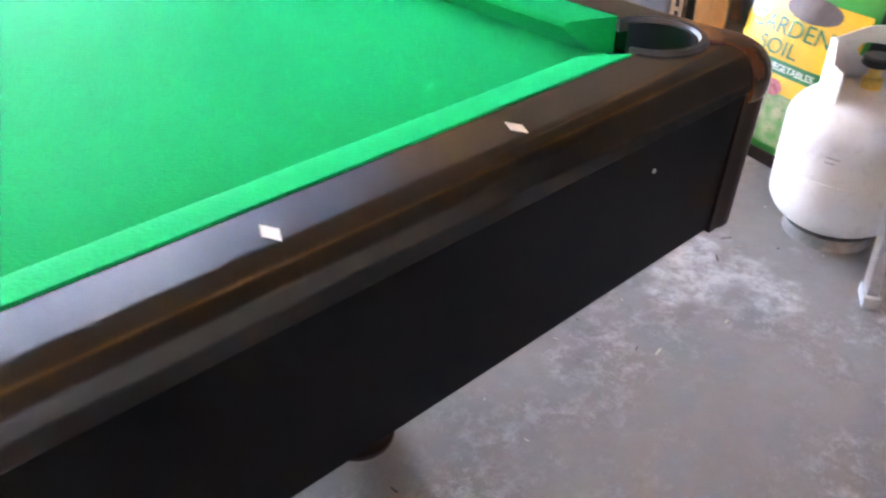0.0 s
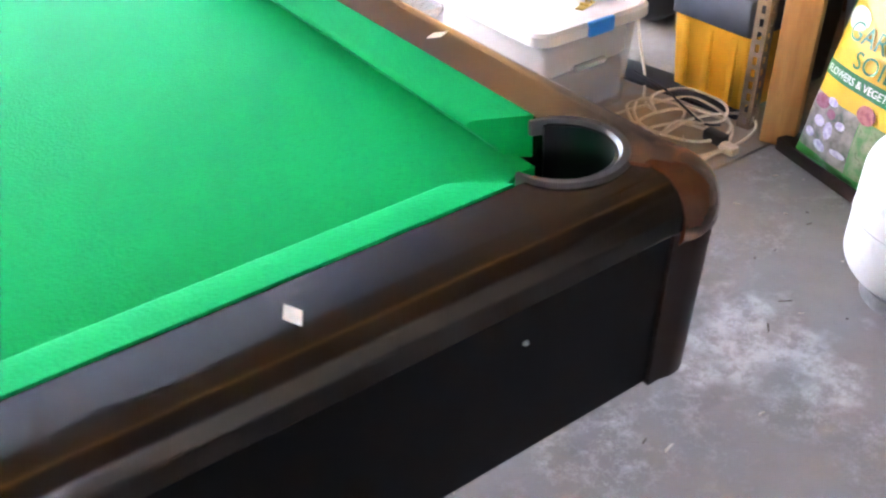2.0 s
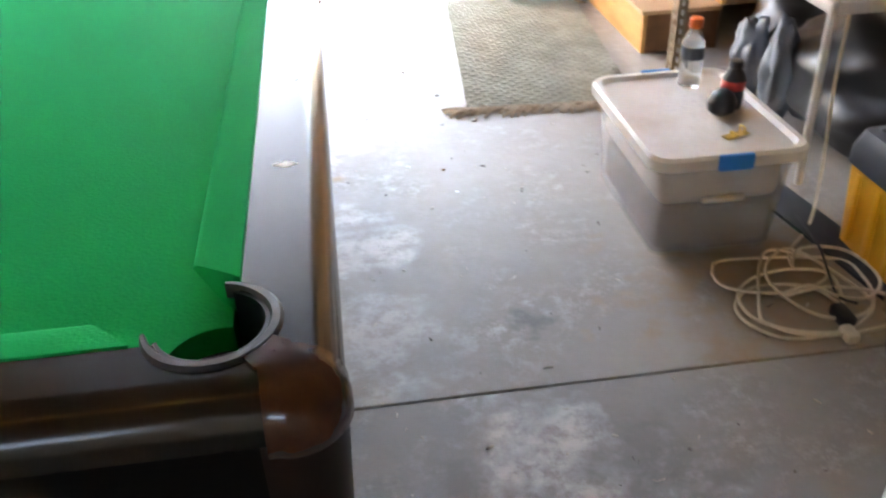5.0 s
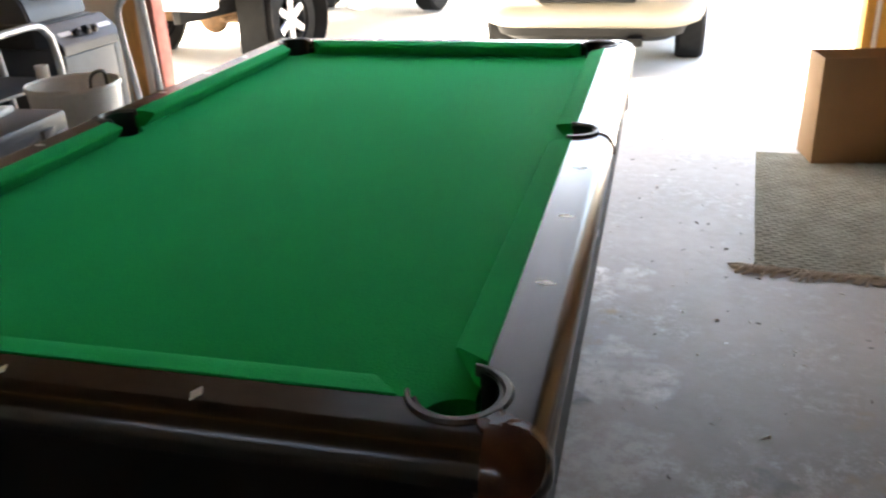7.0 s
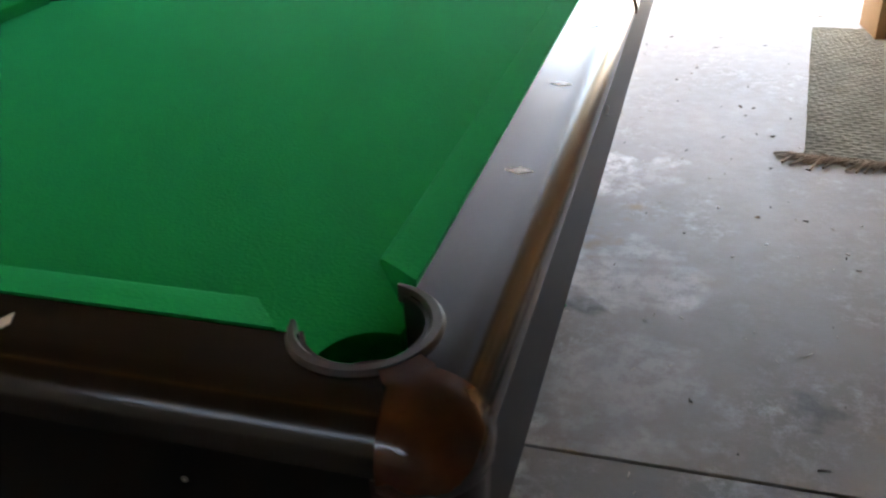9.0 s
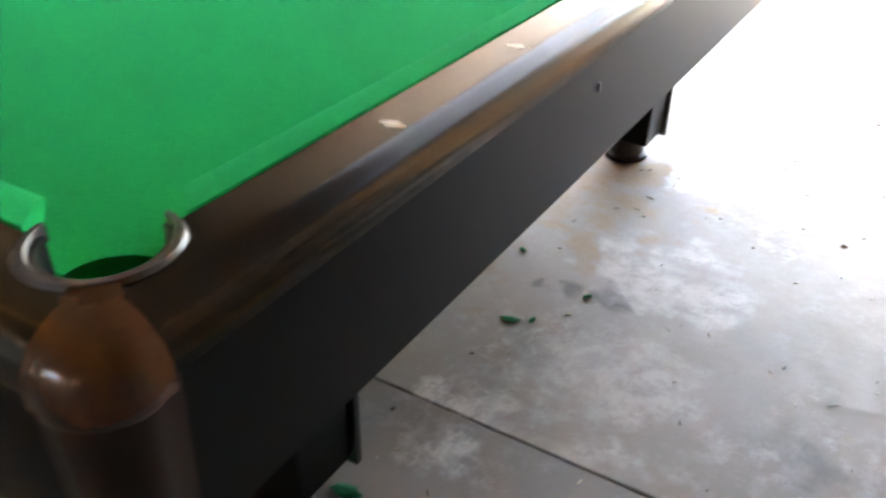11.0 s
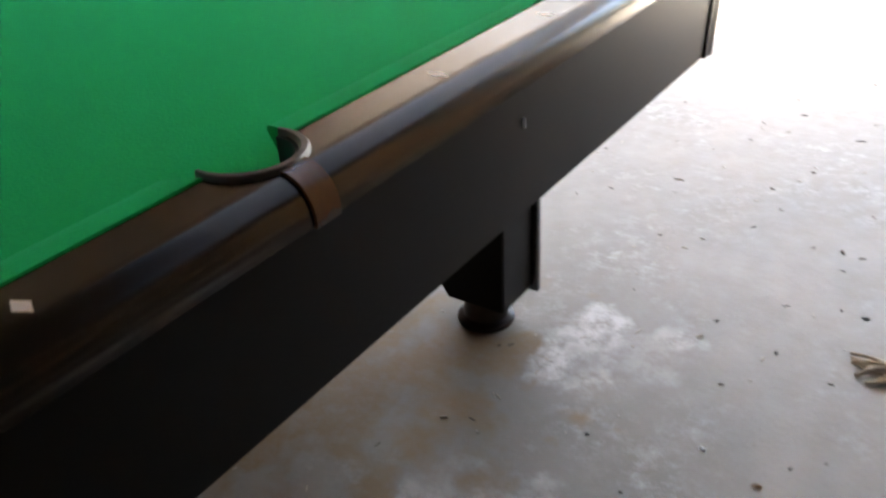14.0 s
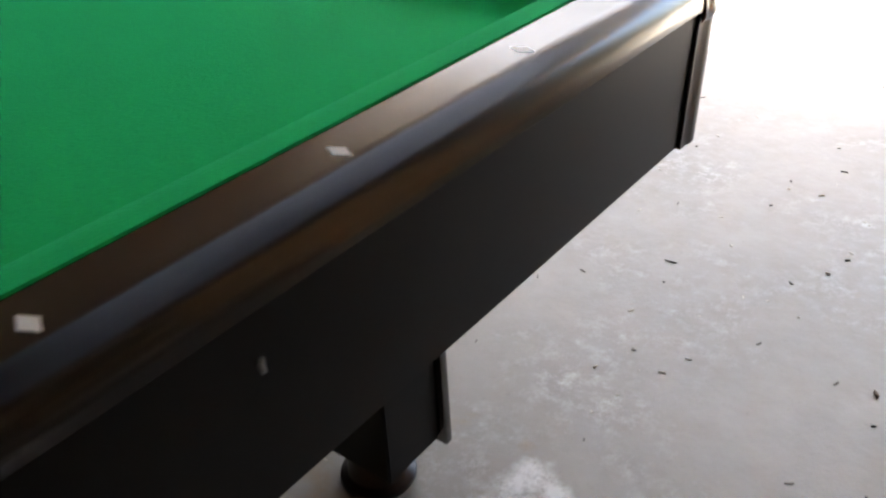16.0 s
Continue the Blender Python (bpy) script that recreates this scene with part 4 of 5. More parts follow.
def collar():
    bm = bmesh.new()
    seg, rows = 48, []
    for k in range(seg + 1):
        a = radians(35 + 290 * k / seg)
        top = 0.475 - (0.05 if k < 4 or k > seg - 4 else 0.0) - 0.012 * math.cos(3 * a)
        rows.append([bm.verts.new((q * math.cos(a), q * math.sin(a), z)) for q, z in ((0.099, 0.352), (0.099, top), (0.103, top), (0.103, 0.352))])
    for a, b in zip(rows, rows[1:]):
        for k in range(4):
            bm.faces.new((a[k], a[(k + 1) % 4], b[(k + 1) % 4], b[k]))
    bm.faces.new(rows[0])
    bm.faces.new(rows[-1])
    return bm


cut = [boxed((-0.2, -0.045, 0.41), (0.02, 0.045, 0.445), 0.015)]
cl = new("collar", carve(finish("collar", collar(), M_WHITE_PAINT), cut))
cl.parent = tank
part("valve", lathe([(0.022, 0.37), (0.022, 0.40), (0.014, 0.405), (0.014, 0.43)], 18), M_BRASS, tank, "brass valve")
part("valve_knob", lathe([(0.03, 0.43), (0.033, 0.434), (0.033, 0.448), (0.028, 0.452)], 14), M_BLACK, tank, "black valve knob")
for k, (z, w) in enumerate(((0.258, 0.03), (0.246, 0.022))):
    bm = bmesh.new()
    for i in range(7):
        a0, a1 = w * i / 7 / 0.155 - 0.3, w * (i + 0.7) / 7 / 0.155 - 0.3
        q = 0.1553
        vs = [bm.verts.new((q * math.cos(a), q * math.sin(a), zz)) for a, zz in ((a0, z), (a1, z + 0.002), (a1, z + 0.006), (a0, z + 0.004))]
        bm.faces.new(vs)
    part("stamp_bar", bm, M_CHIPPED, tank, "unreadable dark stamped line", smooth=0)

# aluminium ladder foot next to the cylinder
lad = thing("step_ladder", (1.47, -1.25, 0), "bare aluminium step ladder standing folded", "ladder", rz=-60)
for x in (0.0, 0.42):
    part("rail", boxed((x - 0.012, -0.03, 0.0), (x + 0.012, 0.03, 1.25), 0.003, m=pose(0, 0, 0, -12, 0, 0)), M_STEEL, lad)
    part("rubber_foot", boxed((x - 0.018, -0.036, 0.0), (x + 0.018, 0.036, 0.03), 0.004), M_GREYBIN, lad)
for k in range(4):
    part("tread", boxed((0.013, -0.035, 0.28 + 0.27 * k), (0.407, 0.035, 0.30 + 0.27 * k), 0.003, m=pose(0, 0, 0, -12, 0, 0)), M_STEEL, lad)

# ---- cord on the floor ----
cord = thing("extension_cord", (1.78, -0.22, 0), "cream extension cord coiled loosely on the floor", "extension cord")
pts = []
LOOPS = ((-0.02, -0.06, 0.13, 0.11), (0.03, -0.03, 0.16, 0.13), (0.10, 0.03, 0.12, 0.15), (0.0, 0.09, 0.15, 0.09), (0.07, -0.09, 0.18, 0.09), (0.16, 0.06, 0.10, 0.12))
for k, (lx, ly, ra, rb) in enumerate(LOOPS):
    for j in range(9):
        a = 0.7 * k + 2 * math.pi * j / 9
        pts.append((lx + ra * math.cos(a), ly + rb * math.sin(a), 0.006 + 0.0022 * k + 0.004 * (j % 2)))
part("cable", tube(curve(pts, 6), 0.0045, 8), M_CORD, cord, smooth=60)
part("cable_tail", tube(curve([pts[-1], (0.10, 0.18, 0.01), (0.22, 0.30, 0.01), (0.30, 0.42, 0.10), (0.33, 0.5, 0.35), (0.34, 0.52, 0.56)], 8), 0.0045, 8), M_CORD, cord, smooth=60)
plug = part("socket", boxed((0.065, -0.15, 0.0), (0.10, -0.08, 0.034), 0.008), M_BLACK, cord, "black socket end")
part("plug", boxed((0.045, -0.205, 0.002), (0.078, -0.155, 0.03), 0.009), M_CORD, cord, "cream plug")
lead = thing("power_lead", (1.92, -0.1, 0), "thin dark cord over the cream one", "cord")
part("cable", tube(curve([(0.05, 0.2, 0.03), (0.03, 0.05, 0.03), (0.0, -0.06, 0.022), (-0.03, -0.16, 0.02), (0.0, -0.2, 0.02)], 8), 0.0035, 8), M_BLACK, lead)
alone("black_mat_strip", boxed((-0.06, -0.30, 0), (0.06, 0.30, 0.012), 0.004), M_BLACK, "black rubber strip on the floor by the tool box", "rubber strip", (2.02, 0.02, 0), 8)

# ---- mat, carton, steps ----
M_MAT = material("grey_green_woven_mat", (0.40, 0.39, 0.31), 0.95, second=(0.29, 0.285, 0.22), scale=9.0, fine=0.45, fine_scale=90.0, bump=0.7, bump_scale=160.0)
M_FRINGE = material("frayed_jute", (0.50, 0.41, 0.30), 0.95, second=(0.34, 0.26, 0.18), scale=14.0, bump=0.4)
mat = thing("door_mat", (1.194, 1.065, 0), "worn grey-green ribbed mat with frayed end on concrete", "mat", rz=-5)
MW, ML = 0.63, 1.48
bm = boxed((0, 0, 0.0), (MW, ML, 0.005))
nr = 62
for k in range(nr):
    y = ML * (k + 0.5) / nr
    g = []
    for i in range(64):
        x = MW * i / 63 + 0.006 * noise.noise(Vector((y * 40, 0, i * 0.02))) * (i == 0 or i == 63)
        wob = 0.0035 * math.sin(i * 1.1 + (k % 2) * math.pi) + 0.005 * noise.noise(Vector((x * 7, y * 7, 0)))
        g.append([bm.verts.new((x, y + wob + d, z)) for d, z in ((-0.0118, 0.0045), (-0.008, 0.0115), (-0.001, 0.0145 + 0.002 * math.sin(i * 2.4 + k)), (0.006, 0.0125), (0.0115, 0.0045))])
    for a, b in zip(g, g[1:]):
        for q in range(4):
            bm.faces.new((a[q], b[q], b[q + 1], a[q + 1]))
part("weave", bm, M_MAT, mat, smooth=60)
bm = bmesh.new()
rnd = random.Random(5)
for k in range(130):
    x = -0.02 + (MW + 0.02) * (k + rnd.random()) / 130
    ln = 0.05 + 0.06 * rnd.random()
    a = radians(rnd.gauss(212, 16))
    p0 = Vector((x + 0.02, 0.006 * rnd.random(), 0.006 + 0.004 * rnd.random()))
    p1 = p0 + Vector((math.cos(a) * ln, math.sin(a) * ln, 0))
    p1.z = 0.0035
    mid = (p0 + p1) / 2 + Vector((rnd.uniform(-0.008, 0.008), rnd.uniform(-0.004, 0.004), 0.006))
    tube(curve([p0, mid, p1], 3), rnd.uniform(0.0028, 0.0042), 6, bm)
for k in range(26):
    a = radians(rnd.gauss(184, 7))
    p0 = Vector((0.03 - 0.05 * rnd.random(), -0.03 + 0.035 * rnd.random(), 0.006))
    p1 = p0 + Vector((math.cos(a), math.sin(a), 0)) * rnd.uniform(0.03, 0.08)
    p1.z = 0.003
    tube(curve([p0, (p0 + p1) / 2 + Vector((0, 0, 0.004)), p1], 3), 0.0022, 5, bm)
part("fringe", bm, M_FRINGE, mat, "frayed brown jute edge")
part("end_hem", boxed((0.01, -0.022, 0.0), (MW, -0.001, 0.006), 0.003), M_FRINGE, mat, "frayed brown jute edge")

carton = thing("cardboard_carton", (1.563, 2.357, 0.010), "tall plain brown open cardboard carton on the mat", "carton", rz=8)
CW, CD, CH, CT = 0.395, 0.245, 0.52, 0.005
part("front_wall", boxed((0, 0, 0), (CW, CT, CH), 0.0015), M_CARD, carton)
part("back_wall", boxed((0, CD - CT, 0), (CW, CD, CH), 0.0015), M_CARD, carton)
part("side_wall", boxed((0, CT, 0), (CT, CD - CT, CH), 0.0015), M_CARD, carton)
part("side_wall", boxed((CW - CT, CT, 0), (CW, CD - CT, CH), 0.0015), M_CARD, carton)
part("base", boxed((CT, CT, 0), (CW - CT, CD - CT, CT)), M_CARD, carton)
part("inner_flap", boxed((CW - 0.02, CT, CH - 0.16), (CW - 0.012, CD - CT, CH - 0.004), 0.001, m=None), M_CARD, carton)

M_RISER = material("orange_pine_riser", (0.52, 0.28, 0.085), 0.6, second=(0.42, 0.21, 0.06), scale=6.0, bump=0.1, stretch=(4, 0.7, 4))
M_TREAD = material("worn_plywood_tread", (0.46, 0.30, 0.16), 0.7, second=(0.38, 0.24, 0.12), scale=5.0, fine=0.2, fine_scale=60.0, bump=0.15)
M_ENDGRAIN = material("dark_stained_wood", (0.20, 0.09, 0.035), 0.65, vary=0.3, scale=12.0, bump=0.15)
steps = thing("wooden_steps", (2.0, 1.49, 0), "home-made plywood steps up to the house door", "steps")
for k, x0 in enumerate((0.0, 0.33, 0.63)):
    h = 0.18 * (k + 1)
    x1 = (0.33, 0.63, 0.945)[k]
    part("riser", boxed((x0, 0.004, h - 0.18 + 0.001), (x0 + 0.018, 1.34, h - 0.0185), 0.002), M_RISER, steps, "orange pine riser")
    part("tread", boxed((x0 - 0.008, 0.0, h - 0.018), (x1 + 0.004, 1.345, h), 0.003), M_TREAD, steps, "worn plywood tread")
    part("end_board", boxed((x0 + 0.0185, 0.004, h - 0.18 + 0.001), (x1, 0.022, h - 0.0185), 0.002), M_ENDGRAIN, steps, "dark stained end board")
bottle((1.955, 2.25, 0.0), "clear plastic bottle on the floor by the carton", M_TRIM, r=0.035, h=0.24)

# wall panel behind the steps
M_CREAM = material("cream_yellow_wall", (0.72, 0.48, 0.19), 0.8, vary=0.08, scale=3.0, bump=0.1)
tagged(part("wall_panel_front", boxed((JR + 0.225, DOOR_Y - 0.012, 0.0), (WX - 0.002, DOOR_Y - 0.001, CEIL - 0.002)), M_CREAM, None, "", 0), kind="structure")
M_PANEL = material("varnished_wall_plywood", (0.60, 0.34, 0.115), 0.5, second=(0.52, 0.28, 0.085), scale=4.0, bump=0.08, stretch=(3, 3, 0.6))
tagged(part("wall_panel_right", boxed((WX - 0.012, 1.502, 0.0), (WX - 0.001, DOOR_Y - 0.013, CEIL - 0.002)), M_PANEL, None, "", 0), kind="structure")
tagged(part("baseboard_right", boxed((WX - 0.016, BACK + 0.02, 0.0), (WX - 0.001, 1.50, 0.30), 0.003), M_ENDGRAIN, None, "", 0), kind="structure")

# ---- left side: grill, hamper, cart, cases ----
M_GRILL = material("grey_grill_enamel", (0.055, 0.062, 0.075), 0.42, vary=0.2, scale=10.0, bump=0.05)
grill = thing("gas_grill", (-1.82, 1.60, 0), "grey cabinet gas grill with sloping control panel and dark lid", "grill")


grill.scale = (1, 1, 0.97)


def prism(line, y0, y1, bevel=0.0):
    """A solid with an (x, z) outline between two y planes."""
    bm = bmesh.new()
    a = [bm.verts.new((x, y0, z)) for x, z in line]
    b = [bm.verts.new((x, y1, z)) for x, z in line]
    n = len(line)
    for k in range(n):
        bm.faces.new((a[k], a[(k + 1) % n], b[(k + 1) % n], b[k]))
    bm.faces.new(a)
    bm.faces.new(b)
    if bevel:
        bmesh.ops.bevel(bm, geom=bm.edges[:], offset=bevel, segments=2, affect="EDGES")
    return bm


part("cabinet", boxed((-0.50, -0.23, 0.08), (-0.012, 0.22, 0.735), 0.01), M_GRILL, grill)
part("cabinet_door", boxed((-0.0115, -0.225, 0.10), (0.0, 0.16, 0.70), 0.004), M_GRILL, grill)
part("side_trim", boxed((-0.0115, 0.165, 0.10), (-0.002, 0.215, 0.70), 0.003), M_GRILL, grill)
panel = part("control_panel", prism([(0.012, 0.705), (0.012, 0.748), (-0.085, 0.845), (-0.14, 0.845), (-0.14, 0.738), (-0.008, 0.738)], -0.235, 0.225, 0.004), M_GRILL, grill)
for y, q in ((-0.07, 0.020), (0.0, 0.026), (0.055, 0.022)):
    kn = lathe([(q, 0.0), (q * 1.05, 0.005), (q * 0.9, 0.011), (q * 0.6, 0.018), (q * 0.55, 0.028)], 20)
    bmesh.ops.transform(kn, matrix=pose(-0.030, y, 0.790, 0, 45, 0), verts=kn.verts)
    part("knob", kn, M_BLACK, panel, "black control knob")
for y, w in ((-0.15, 0.045), (0.15, 0.05)):
    part("print_bar", boxed((-0.001, -w, -0.012), (0.001, w, 0.012), m=pose(-0.0345, y, 0.7960, 0, -45, 0)), M_TUBE, panel, "pale unreadable printed plate")
part("lid", prism([(-0.15, 0.85), (-0.17, 0.93), (-0.22, 1.02), (-0.30, 1.07), (-0.42, 1.07), (-0.50, 1.0), (-0.52, 0.85)], -0.22, 0.21, 0.012), M_GRILL, grill, "grey hood")
part("lid_handle", tube([(-0.165, -0.16, 0.96), (-0.125, -0.16, 0.965), (-0.125, 0.15, 0.965), (-0.165, 0.15, 0.96)], 0.011, 10), M_BLACK, grill)
part("firebox", boxed((-0.52, -0.225, 0.736), (-0.142, 0.215, 0.849), 0.006), M_BLACK, grill, "black firebox")
for y in (-0.19, 0.18):
    part("wheel", lathe([(0.085, -0.02), (0.09, -0.012), (0.09, 0.012), (0.085, 0.02)], 28, at=(-0.25, y, 0.09), axis="y"), M_BLACK, grill)

hamper = thing("white_hamper", (-1.30, 0.72, 0.0), "tall white plastic tub with odds and ends inside", "tub", rz=35)
hamper.scale = (0.86, 1.12, 1.03)
def oval(a, b, n=40):
    return [(a * math.cos(2 * math.pi * k / n), b * math.sin(2 * math.pi * k / n)) for k in range(n)]
part("tub", loft([(oval(0.13, 0.10), 0.0), (oval(0.15, 0.115), 0.3), (oval(0.19, 0.15), 0.695), (oval(0.186, 0.146), 0.695), (oval(0.145, 0.11), 0.3), (oval(0.125, 0.095), 0.01)]), M_WHITE_PAINT, hamper, smooth=50)
part("rim", loft([(oval(0.191, 0.151), 0.685), (oval(0.198, 0.158), 0.688), (oval(0.198, 0.158), 0.696), (oval(0.193, 0.153), 0.702), (oval(0.186, 0.146), 0.697)], cap0=False, cap1=False), M_WHITE_PAINT, hamper, smooth=50)
lumpy("crumpled_plastic", (-1.30, 0.72, 0.34), (0.11, 0.10, 0.31), M_LID, "crumpled pale plastic inside the tub", "plastic", 3.3, amount=0.35)
alone("black_hook", tube(curve([(0, 0, 0), (0.0, 0.0, 0.10), (0.01, 0.02, 0.13), (0.03, 0.05, 0.13), (0.03, 0.06, 0.08)], 6), 0.007, 8), M_BLACK, "black bent hook sticking out of the tub", "hook", (-1.27, 0.78, 0.61))

cart = thing("hand_cart", (-1.72, 0.96, 0), "silver tube-framed hand cart", "hand cart")
cart.scale = (1, 1, 0.95)
for x in (0.0, -0.30):
    part("tube_frame", tube(curve([(x, -0.42, 0.0), (x, -0.40, 0.60), (x, -0.36, 0.84), (x, -0.28, 0.885), (x, 0.10, 0.91), (x, 0.20, 0.87), (x, 0.235, 0.78), (x, 0.27, 0.40), (x, 0.28, 0.0)], 8), 0.016, 12), M_TUBE, cart)
for z in (0.25, 0.645):
    part("shelf", boxed((-0.315, -0.38, z), (0.015, 0.25, z + 0.015), 0.004), M_DARKGREY, cart)
dolly = thing("tube_dolly", (-1.68, 1.73, 0), "silver bent-tube dolly leaning by the door jamb", "dolly", rz=-56)
part("tube_frame", tube(curve([(0, 0.0, 0.0), (0, -0.03, 0.45), (0, -0.06, 0.80), (0, -0.02, 0.90), (-0.10, 0.02, 0.93), (-0.30, 0.05, 0.93), (-0.40, 0.06, 0.88), (-0.40, 0.08, 0.45), (-0.40, 0.10, 0.0)], 8), 0.016, 12), M_TUBE, dolly)
dolly.scale = (0.5, 1, 1)
part("toe_plate", boxed((-0.42, 0.02, 0.0), (0.02, 0.16, 0.006), 0.002), M_TUBE, dolly)

stand = thing("dark_crate", (-1.25, -0.08, 0), "dark plastic crate under the grey case", "crate")
part("body", boxed((-0.22, -0.33, 0.0), (0.22, 0.42, 0.58), 0.012), M_BLACK, stand)
gcase = thing("grey_case", (-1.22, 0.06, 0.58), "grey hard tool case with black clips", "case", rz=4)
part("lower_shell", boxed((-0.2, -0.30, 0.0), (0.2, 0.25, 0.075), 0.014), M_GRILL, gcase)
part("upper_shell", boxed((-0.2, -0.30, 0.079), (0.2, 0.25, 0.15), 0.014), M_GRILL, gcase)
for y in (-0.2, 0.13):
    part("clip", boxed((0.196, y - 0.03, 0.045), (0.212, y + 0.03, 0.115), 0.004), M_BLACK, gcase, "black clip")
part("white_tag", boxed((0.2115, 0.165, 0.05), (0.2135, 0.225, 0.095)), M_TRIM, gcase, "small white tag")
alone("paper_sheet", boxed((-0.11, -0.15, 0), (0.11, 0.15, 0.02), 0.004), M_TRIM, "stack of white papers on the grey case", "paper", (-1.26, 0.10, 0.731), 12)
M_DARKBLUE = material("dark_blue_cloth", (0.01, 0.05, 0.18), 0.9, vary=0.4, scale=14.0, bump=0.3)
lumpy("blue_cloth", (-1.86, 0.84, 0.627), (0.07, 0.10, 0.09), M_DARKBLUE, "blue cloth bundle on the cart", "cloth", 6.1, amount=0.3)
alone("white_mug", lathe([(0.022, 0), (0.027, 0.003), (0.029, 0.062), (0.026, 0.062), (0.024, 0.008)], 24), M_TRIM, "white mug on the cart shelf", "mug", (-1.78, 1.16, 0.627))
lumpy("dark_bundle", (-2.52, 0.62, 0), (0.4, 0.5, 0.95), M_BLACK, "dark covered heap against the side wall", "covered heap", 8.8, amount=0.2)
lumpy("dark_bundle", (-2.86, 1.7, 0), (0.45, 0.4, 1.0), M_DARKGREY, "grey covered heap against the side wall", "covered heap", 12.8, amount=0.2)

# ---- vehicles on the driveway ----
M_GLASS = material("dark_car_glass", (0.02, 0.025, 0.03), 0.06)
M_TRIMBLK = material("black_car_trim", (0.012, 0.012, 0.012), 0.7, vary=0.2, scale=12.0, spec=0.1)
M_UNDER = material("rusty_axle", (0.20, 0.11, 0.05), 0.8, vary=0.4, scale=15.0, bump=0.3)
M_RIM = material("alloy_rim", (0.72, 0.72, 0.73), 0.3, metal=0.7, vary=0.1)


def wheel(parent, x, y, r, w, out, rz=0.0):
    """A road wheel whose outer face points along out (+1 or -1) on local x."""
    tyre = part("wheel", lathe([(r * 0.62, -w * 0.5), (r * 0.93, -w * 0.5), (r, -w * 0.36), (r, w * 0.36), (r * 0.93, w * 0.5), (r * 0.62, w * 0.5), (r * 0.6, w * 0.3), (r * 0.6, -w * 0.3)], 40, at=(x, y, r), axis="x", closed=True), M_TYRE, parent, "black rubber tyre")
    part("rim", lathe([(r * 0.60, -w * 0.4), (r * 0.60, w * 0.4), (r * 0.54, w * 0.38), (r * 0.5, w * 0.2), (r * 0.5, -w * 0.4)], 36, at=(x, y, r), axis="x"), M_TRIMBLK, tyre)
    bm = lathe([(r * 0.16, w * 0.20), (r * 0.16, w * 0.36), (r * 0.10, w * 0.40)], 18, at=(x, y, r), axis="x") if out > 0 else lathe([(r * 0.16, -w * 0.20), (r * 0.16, -w * 0.36), (r * 0.10, -w * 0.40)], 18, at=(x, y, r), axis="x")
    for k in range(6):
        s0, s1 = sorted((out * w * 0.26, out * w * 0.40))
        box(bm, (s0, -r * 0.085, r * 0.12), (s1, r * 0.085, r * 0.58), 0.006, 1, m=Matrix.Translation((x, y, r)) @ pose(0, 0, 0, 60 * k, 0, 0))
    part("spokes", bm, M_RIM, tyre, "bright alloy spokes")
    return tyre


def car_shell(sections):
    """Body skin lofted along y from cross-sections (y, half width, z low, z waist, z top, half width top)."""
    bm = bmesh.new()
    rings = []
    for y, hw, zl, zw, zt, ht in sections:
        pts = [(-hw * 0.9, zl), (-hw, zl + 0.08), (-hw, zw), (-ht, zt - 0.05), (-ht * 0.9, zt), (ht * 0.9, zt), (ht, zt - 0.05), (hw, zw), (hw, zl + 0.08), (hw * 0.9, zl)]
        rings.append([bm.verts.new((x, y, z)) for x, z in pts])
    n = len(rings[0])
    for a, b in zip(rings, rings[1:]):
        for k in range(n):
            bm.faces.new((a[k], a[(k + 1) % n], b[(k + 1) % n], b[k]))
    bm.faces.new(rings[0])
    bm.faces.new(rings[-1])
    return bm


# bumper's cream is darkened to tan for the shade on the car's front
M_BUMPER = material("shaded_cream_bumper", (0.17, 0.15, 0.115), 0.5, vary=0.1, scale=4.0)
suv = thing("parked_suv", (0.255, 4.68, -0.11), "white car parked nose-in on the driveway", "car")
part("body", car_shell([(0.0, 0.66, 0.46, 0.66, 0.95, 0.60), (0.05, 0.78, 0.42, 0.70, 1.00, 0.70), (0.30, 0.86, 0.42, 0.80, 1.06, 0.76), (1.15, 0.90, 0.40, 0.92, 1.14, 0.80),
                        (1.55, 0.90, 0.40, 1.02, 1.40, 0.72), (2.1, 0.90, 0.40, 1.06, 1.74, 0.64), (4.0, 0.90, 0.40, 1.06, 1.76, 0.64), (4.4, 0.86, 0.42, 1.02, 1.50, 0.66)]), M_CARWHITE, suv, "white painted body", smooth=40)
part("bumper", loft([(rounded(-0.76, 0.76, 0.04, 0.72, 0.26, 10), 0.40), (rounded(-0.83, 0.83, -0.03, 0.74, 0.28, 10), 0.435), (rounded(-0.865, 0.865, -0.06, 0.75, 0.30, 10), 0.49), (rounded(-0.87, 0.87, -0.065, 0.75, 0.30, 10), 0.56), (rounded(-0.855, 0.855, -0.045, 0.75, 0.30, 10), 0.62), (rounded(-0.80, 0.80, 0.0, 0.75, 0.28, 10), 0.65)]), M_BUMPER, suv, "cream front bumper with its shade put into the colour", smooth=60)
part("lower_bumper", loft([(rounded(-0.62, 0.62, 0.14, 0.70, 0.2, 8), 0.285), (rounded(-0.72, 0.72, 0.07, 0.71, 0.24, 8), 0.33), (rounded(-0.75, 0.75, 0.05, 0.71, 0.25, 8), 0.399)]), M_TRIMBLK, suv, "dark grey lower bumper")
part("tow_hook", boxed((0.30, 0.0, 0.26), (0.42, 0.1, 0.33), 0.012), M_TRIMBLK, suv)
part("grille", boxed((-0.36, -0.085, 0.60), (0.36, 0.05, 0.74), 0.02), M_TRIMBLK, suv, "black air intake")
